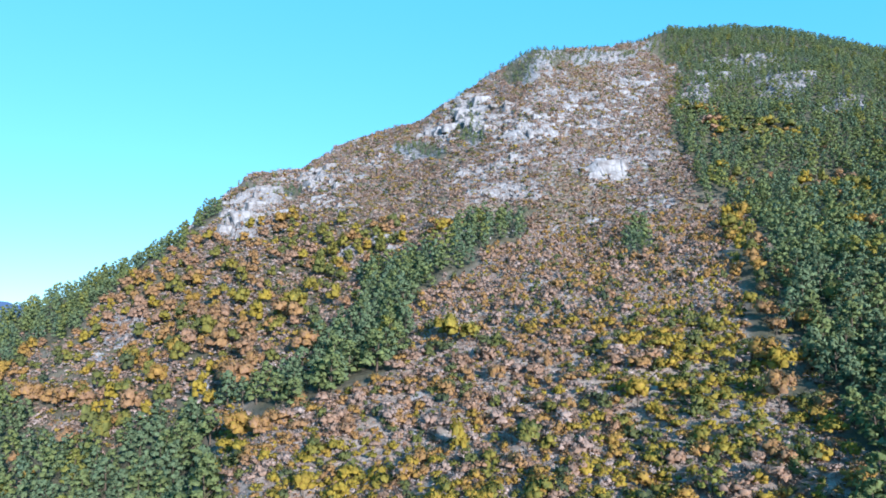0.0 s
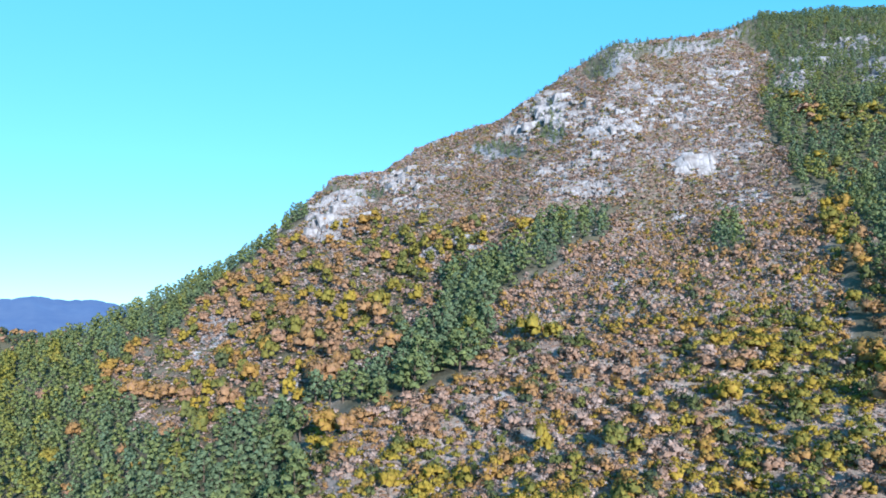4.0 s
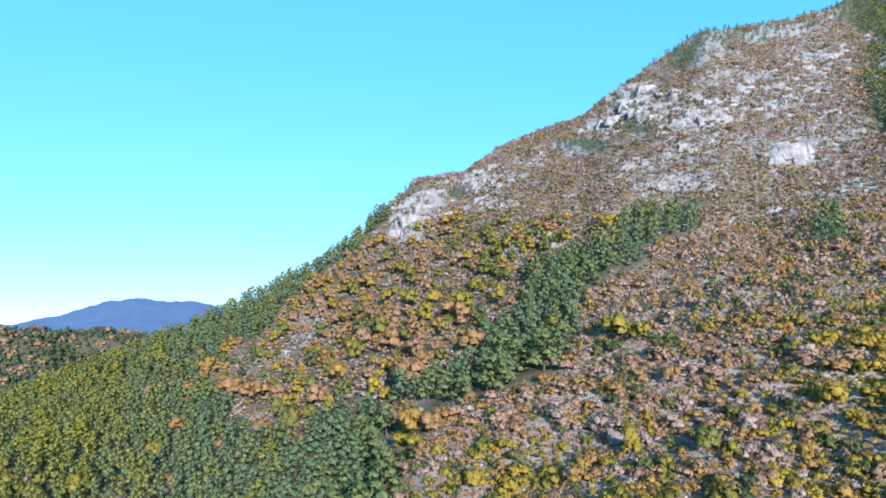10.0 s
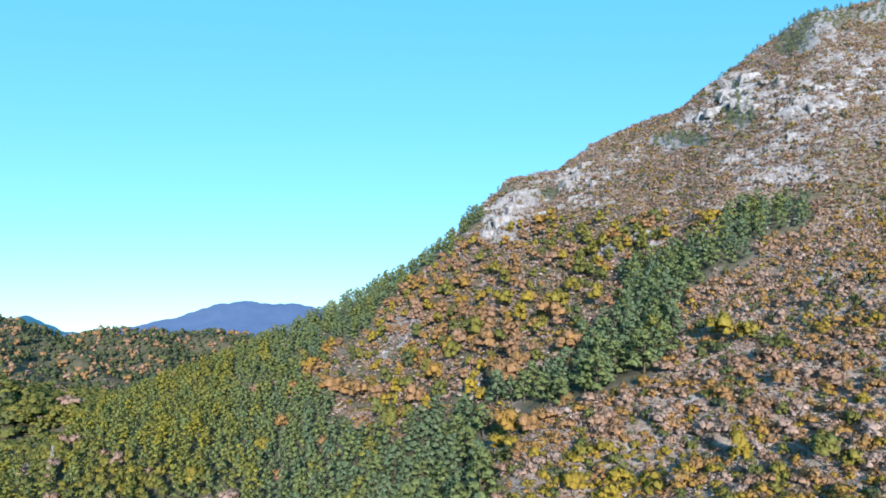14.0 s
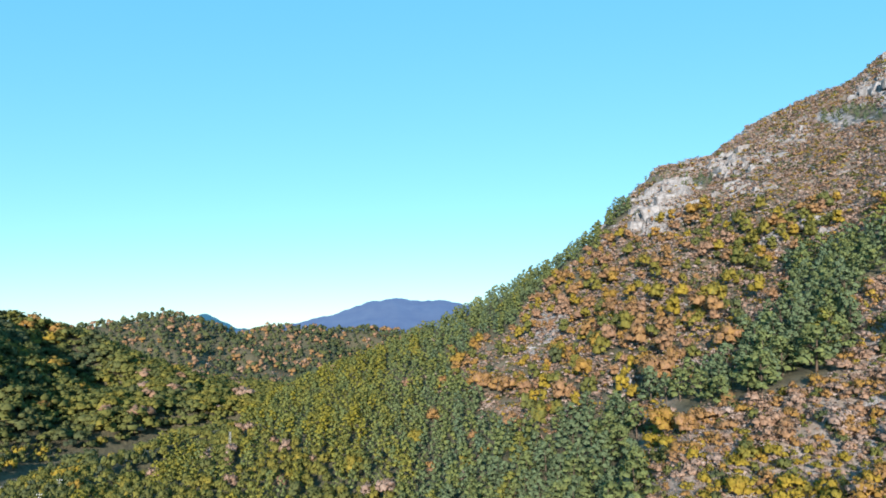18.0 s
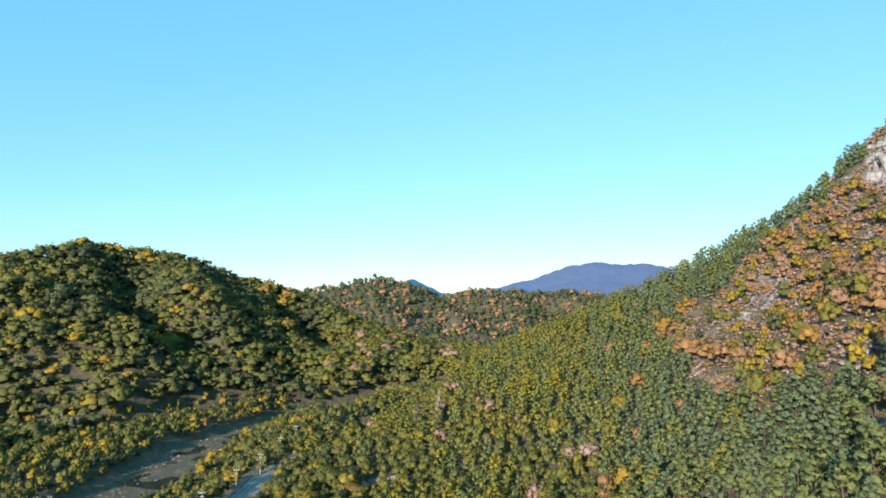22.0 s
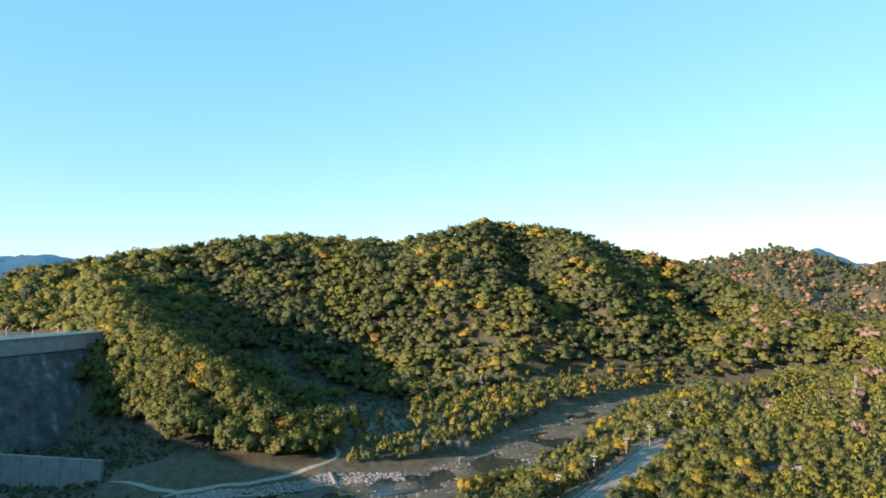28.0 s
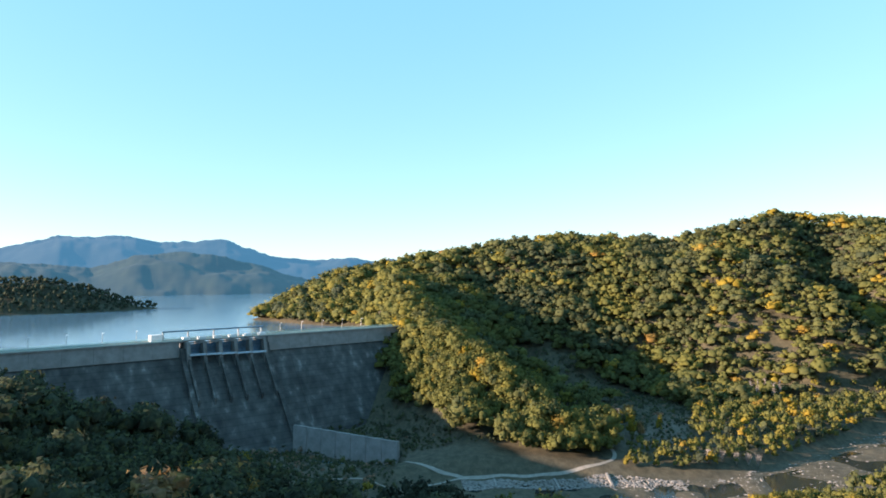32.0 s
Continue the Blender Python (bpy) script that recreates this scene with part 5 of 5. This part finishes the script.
tagged(ribbon("kerb", ROAD, 0.35, 0.20, PALE, side=4.25, level=ROADZ), "pale concrete kerb", "kerb", kind="structure")
TRACK = [(-240, -108), (-265, -81), (-282, -61), (-285, -49), (-291, -25), (-301, -6), (-309, 0), (-318, 0), (-328, -5), (-338, -16)]
tagged(ribbon("track", TRACK, 1.7, 0.15, DUST), "pale concrete track along the bank", "track", kind="structure")

tagged(ribbon("track_branch", [(-281, -60), (-284, -74), (-289, -88), (-296, -96)], 1.7, 0.15, DUST), "pale concrete track to the foot of the wall", "track", kind="structure")
BASIN = sheet("basin_water", [dam_at(78, 40, 10.3), (-302, -96, 10.3), (-282, -108, 10.3), (-300, -170, 10.3)], WATER)
tagged(BASIN, "still dark water of the basin below the dam", "pool", kind="structure")

# ---- river, bank and valley floor ----
def river_material():
    m, n, l, b = nodes_of("river_water", 0.08)
    b.inputs["Base Color"].default_value = (0.02, 0.03, 0.03, 1)
    b.inputs["Specular IOR Level"].default_value = 0.5
    t = noise_at(n, l, 1.2, 3)
    bump(n, l, b, t.outputs[0], 0.2, 0.1)
    return m


tagged(ribbon("water", RIVER, 22, 0, river_material(), level=14.35), "shallow dark river between gravel bars", "river", kind="structure")

STONE = plain("river_stone", (0.25, 0.235, 0.215), 0.9, scale=0.7, vary=0.35, relief=0.4)


def stones(name, spots, sizes, label, category, seed):
    r = np.random.RandomState(seed)
    vs, fs, base = [], [], 0
    for (x, y, z), s in zip(spots, sizes):
        v, f = PEBBLES[r.randint(len(PEBBLES))]
        a = r.rand() * 6.283
        q = v * np.array((s, s * r.uniform(0.6, 1), s * r.uniform(0.4, 0.8)))
        c, t = math.cos(a), math.sin(a)
        vs.append(np.stack([q[:, 0] * c - q[:, 1] * t + x, q[:, 0] * t + q[:, 1] * c + y, q[:, 2] + z], 1))
        fs.append(f + base)
        base += len(v)
    me = bpy.data.meshes.new(name)
    me.from_pydata(np.concatenate(vs).tolist(), [], np.concatenate(fs).tolist())
    me.materials.append(STONE)
    return tagged(new(name, me), label, category, kind="stuff")


def river_stones():
    r = np.random.RandomState(101)
    out, size = [], []
    line = np.array(RIVER[1:6], float)
    for _ in range(1500):
        k = r.randint(len(line) - 1)
        p = line[k] + (line[k + 1] - line[k]) * r.rand()
        t = line[k + 1] - line[k]
        t /= np.linalg.norm(t)
        o = r.choice((-1, 1)) * r.uniform(6, 17) if r.rand() > 0.25 else r.uniform(-9, 9)
        q = p + np.array((-t[1], t[0])) * o
        out.append((q[0], q[1], float(height_xy(q[0], q[1])) - 0.05))
        size.append(0.2 + 0.6 * r.rand() ** 3)
    stones("river_stones", out, size, "pale rounded stones along the river bed", "river stones", 102)


river_stones()

# the stone-pitched bank between the track and the river, with its concrete ribs
BANK = [(-280, -62), (-284, -49), (-289, -25), (-297, -4), (-300, 26)]


def pitched_bank():
    r = np.random.RandomState(103)
    line = np.array(BANK, float)
    out, size = [], []
    for _ in range(2000):
        k = r.randint(len(line) - 1)
        p = line[k] + (line[k + 1] - line[k]) * r.rand()
        t = line[k + 1] - line[k]
        t /= np.linalg.norm(t)
        o = r.rand()
        q = p + np.array((t[1], -t[0])) * (1.6 + o * 12) * (1 if t[1] > 0 else -1)
        out.append((q[0], q[1], float(height_xy(q[0], q[1])) + 0.15))
        size.append(0.3 + 0.35 * r.rand())
    stones("stone_pitching", out, size, "grey stone pitching on the river bank", "stone bank", 104)
    for k in range(1, 4):
        p = Vector((*BANK[k], 0))
        t = (Vector((*BANK[k + 1], 0)) - Vector((*BANK[k - 1], 0))).normalized()
        o = Vector((t.y, -t.x, 0))
        a, b = p + o * 1.5, p + o * 13.5
        a.z, b.z = float(height_xy(a.x, a.y)) + 0.3, float(height_xy(b.x, b.y)) + 0.3

        def rib(bm, a=a, b=b, t=t):
            vs = [bm.verts.new(q + t * w + Vector((0, 0, h))) for h in (-0.6, 0.35) for q, w in ((a, -0.4), (b, -0.4), (b, 0.4), (a, 0.4))]
            for f in ((3, 2, 1, 0), (4, 5, 6, 7), (0, 1, 5, 4), (1, 2, 6, 5), (2, 3, 7, 6), (3, 0, 4, 7)):
                bm.faces.new([vs[i] for i in f])
            bmesh.ops.recalc_face_normals(bm, faces=bm.faces)

        tagged(make("bank_rib", rib, DULL, None), "concrete rib down the stone-pitched bank", "bank rib", "ribs on the bank")


pitched_bank()


# ---- along the road ----
def road_point(t, side):
    """A point on the road, t from 0 at its start to 1 at its end, side metres left of the middle."""
    line = np.array(ROAD, float)
    k = min(int(t * (len(line) - 1)), len(line) - 2)
    a, b = line[k], line[k + 1]
    p = a + (b - a) * (t * (len(line) - 1) - k)
    d = (b - a) / np.linalg.norm(b - a)
    return Vector((p[0] - d[1] * side, p[1] + d[0] * side, ROADZ + 0.06)), math.atan2(d[1], d[0])


def utility_pole(p, turn, tall, box):
    ob = new("utility_pole")
    ob.matrix_basis = Matrix.Translation(p) @ Matrix.Rotation(turn, 4, "Z")
    make("pole", lambda bm: rod(bm, (0, 0, -0.3), (0, 0, tall), 0.19, 0.12, 10), DULL, ob)
    arm = make("crossarm", lambda bm: block(bm, (0.12, 2.2, 0.14), (0, 0, tall - 0.8)), METAL, ob)
    for y in (-0.95, 0, 0.95):
        make("insulator", lambda bm, y=y: rod(bm, (0, y, tall - 0.75), (0, y, tall - 0.4), 0.07, 0.05), WHITE, arm)
    make("crossarm", lambda bm: block(bm, (0.10, 1.3, 0.12), (0, 0, tall - 2.0)), METAL, ob)
    if box:
        make("transformer", lambda bm: rod(bm, (0.45, 0, tall * 0.55), (0.45, 0, tall * 0.55 + 1.1), 0.36, 0.36, 12), METAL, ob, "grey pole transformer")
    return tagged(ob, "concrete utility pole with crossarms beside the road", "utility pole", "poles along the road")


POLE_SPOTS = []
for b, base, tall, box in ((72.0, -17.9, 9, 0), (69.1, -16.3, 9.4, 1), (66.6, -14.7, 9.6, 0), (64.8, -13.5, 9.4, 0), (63.3, -12.0, 8.5, 0), (62.1, -11.2, 8.5, 0)):
    d = (100 - ROADZ) / math.tan(radians(-base))
    p = Vector((-math.sin(radians(b)) * d, math.cos(radians(b)) * d, 0))
    p.z = float(height_xy(p.x, p.y))
    POLE_SPOTS.append((p, tall))
    utility_pole(p, radians(-40), tall, box)

WIRE = plain("cable", (0.05, 0.05, 0.05), 0.6)
for (p, h), (q, g) in zip(POLE_SPOTS, POLE_SPOTS[1:]):
    for off in (-0.9, 0.9):
        cu = bpy.data.curves.new("cable", "CURVE")
        cu.dimensions, cu.bevel_depth = "3D", 0.03
        sp = cu.splines.new("POLY")
        sp.points.add(10)
        for i in range(11):
            t = i / 10
            v = p.lerp(q, t) + Vector((off * 0.6, off * 0.7, (h - 0.4) * (1 - t) + (g - 0.4) * t - 2.4 * t * (1 - t)))
            sp.points[i].co = (*v, 1)
        cu.materials.append(WIRE)
        tagged(new("cable", cu), "thin black overhead cable between poles", "cable", "overhead cables")


def painted(name, t, side, length, width, label):
    p, a = road_point(t, side)
    ob = make(name, lambda bm: block(bm, (length, width, 0.02), (0, 0, 0.02)), LINE, None)
    ob.matrix_basis = Matrix.Translation(p) @ Matrix.Rotation(a, 4, "Z")
    return tagged(ob, label, "road marking", "road markings", "structure")


for k in range(44):
    painted("centre_line", 0.18 + k * 0.0125, 0.0, 2.6, 0.16, "white broken centre line")
for k in range(60):
    for side in (3.5, -3.5):
        painted("edge_line", 0.18 + k * 0.0095, side, 3.6, 0.12, "white edge line")
for k in range(4):
    for j in range(3):
        painted("road_lettering", 0.345 + 0.006 * k, -1.0 - 0.75 * j, 1.3, 0.45, "worn white lettering painted on the asphalt")


def guardrail():
    ob = tagged(new("guardrail"), "galvanised steel guardrail beside the road", "guardrail")
    p0, a = road_point(0.26, 6.6)
    for k in range(34):
        p, a = road_point(0.26 + 0.0095 * k, 6.6)
        m = Matrix.Translation(p) @ Matrix.Rotation(a, 4, "Z")
        post = make("post", lambda bm: rod(bm, (0, 0, -0.2), (0, 0, 0.85), 0.07, 0.07, 6), METAL, ob)
        post.matrix_basis = m
        beam = make("beam", lambda bm: block(bm, (4.3, 0.08, 0.32), (2.1, 0, 0.62)), METAL, ob)
        beam.matrix_basis = m
    return ob


guardrail()


def road_sign(t, side):
    p, a = road_point(t, side)
    ob = new("road_sign")
    ob.matrix_basis = Matrix.Translation(p) @ Matrix.Rotation(a - 1.2, 4, "Z")
    make("post", lambda bm: rod(bm, (0, 0, -0.3), (0, 0, 3.6), 0.06, 0.06), METAL, ob)
    make("panel", lambda bm: block(bm, (1.5, 0.06, 0.9), (0.5, -0.08, 3.4)), WHITE, ob, "white sign panel")
    return tagged(ob, "white road sign on a grey steel post", "road sign")


road_sign(0.40, 6.9)


def kiosk(t, side):
    p, a = road_point(t, side)
    ob = new("roadside_cabinet")
    ob.matrix_basis = Matrix.Translation(p) @ Matrix.Rotation(a, 4, "Z")
    make("body", lambda bm: block(bm, (1.6, 1.2, 2.0), (0, 0, 1.0)), WHITE, ob)
    make("roof", lambda bm: block(bm, (1.9, 1.5, 0.15), (0, 0, 2.08)), METAL, ob)
    make("door", lambda bm: block(bm, (0.8, 0.05, 1.6), (0, 0.62, 0.95)), METAL, ob)
    return tagged(ob, "small white roadside cabinet with a flat roof", "cabinet")


kiosk(0.515, -5.6)


def lattice_mast(b, el, tall, label):
    p = ground_at(b, el)
    ob = new("radio_mast")
    ob.location = p
    for x, y in ((-0.6, -0.6), (0.6, -0.6), (0.6, 0.6), (-0.6, 0.6)):
        make("leg", lambda bm, x=x, y=y: rod(bm, (x, y, -0.5), (x * 0.4, y * 0.4, tall), 0.05, 0.04, 6), METAL, ob)
    n = int(tall / 1.6)
    for k in range(n):
        z, w = (k + 0.5) * tall / n, 0.6 * (1 - 0.6 * (k + 0.5) / n)
        make("brace", lambda bm, z=z, w=w: [rod(bm, (-w, s * w, z - 0.7), (w, s * w, z + 0.7), 0.04, 0.04, 5) for s in (-1, 1)], METAL, ob)
    for s in (-1, 1):
        make("antenna", lambda bm, s=s: block(bm, (0.2, 0.18, 1.4), (0.4 * s, 0, tall - 0.9)), METAL, ob, "grey panel antenna")
    return tagged(ob, label, "radio mast")


lattice_mast(50.55, -9.4, 13, "pale steel radio mast rising from the pines")
lattice_mast(80.1, 3.7, 12, "thin steel mast on the wooded hilltop")

# boulders and the grass clearing below the pines
for k, (b, el, s) in enumerate(((56.6, -14.5, 1.5), (56.0, -14.3, 1.8), (55.3, -14.3, 2.2), (54.7, -14.2, 1.9), (54.1, -14.1, 2.0), (55.0, -14.7, 1.1), (56.2, -14.8, 0.9))):
    p = ground_at(b, el)
    ob = new("boulder", ROCKS[k % len(ROCKS)])
    ob.matrix_basis = Matrix.LocRotScale(p + Vector((0, 0, 0.3)), Euler((0.2, 0.1 * k, k)), (s, s * 0.8, s * 0.75))
    tagged(ob, "pale granite boulder beside a grassy clearing", "boulder", "boulders at the clearing")


# ---- bare and slender trees on the valley floor ----
TWIG = plain("bare_twigs", (0.34, 0.30, 0.27), 0.9, scale=4)


def bare_tree(b, el, tall, wide, seed, label):
    r = np.random.RandomState(seed)
    p = ground_at(b, el)
    ob = new("bare_tree")
    ob.location = p
    make("trunk", lambda bm: rod(bm, (0, 0, -0.4), (0, 0, tall * 0.8), tall * 0.022, tall * 0.008, 7), BARK, ob)

    def twigs(bm):
        for k in range(70):
            z, a = tall * r.uniform(0.15, 0.85), r.rand() * 6.283
            l = wide * r.uniform(0.4, 1.0) * (1.1 - z / tall)
            q = Vector((math.cos(a) * l, math.sin(a) * l, z + l * r.uniform(1.5, 3)))
            rod(bm, (0, 0, z), q, 0.07, 0.02, 3)
            for j in range(2):
                e = q + Vector((r.normal() * 0.5, r.normal() * 0.5, r.uniform(0.3, 1.2)))
                rod(bm, Vector((0, 0, z)).lerp(q, r.uniform(0.4, 0.9)), e, 0.04, 0.015, 3)

    make("crown", twigs, TWIG, ob, "bare grey branches")
    return tagged(ob, label, "tree", "bare trees on the valley floor")


for k, b in enumerate((79.9, 79.4, 78.9, 78.3, 77.9)):
    bare_tree(b, -9.75 - 0.1 * (k % 2), 13 + 1.5 * (k % 3), 1.8, 200 + k, "tall bare grey poplar behind the riverside trees")
bare_tree(89.7, -12.6, 11, 2.6, 210, "bare pale tree at the wood's edge")
bare_tree(91.6, -12.6, 8, 1.2, 211, "bare pale tree at the wood's edge")
for k, b in enumerate((82.0, 81.0, 80.2, 83.0, 79.5)):
    bare_tree(b, -14.6, 5.5, 1.8, 220 + k, "small bare willow on the river bank")
for k, (b, el, tall, hue) in enumerate(((88.7, -13.2, 13, 0.36), (88.0, -13.2, 10, 0.6), (86.6, -12.6, 9, 0.3))):
    p = ground_at(b, el)
    set_tree("tall", "poplar_tree", (p.x, p.y, p.z - 0.2), tall, hue, k * 2.1, 0.8, "", k)
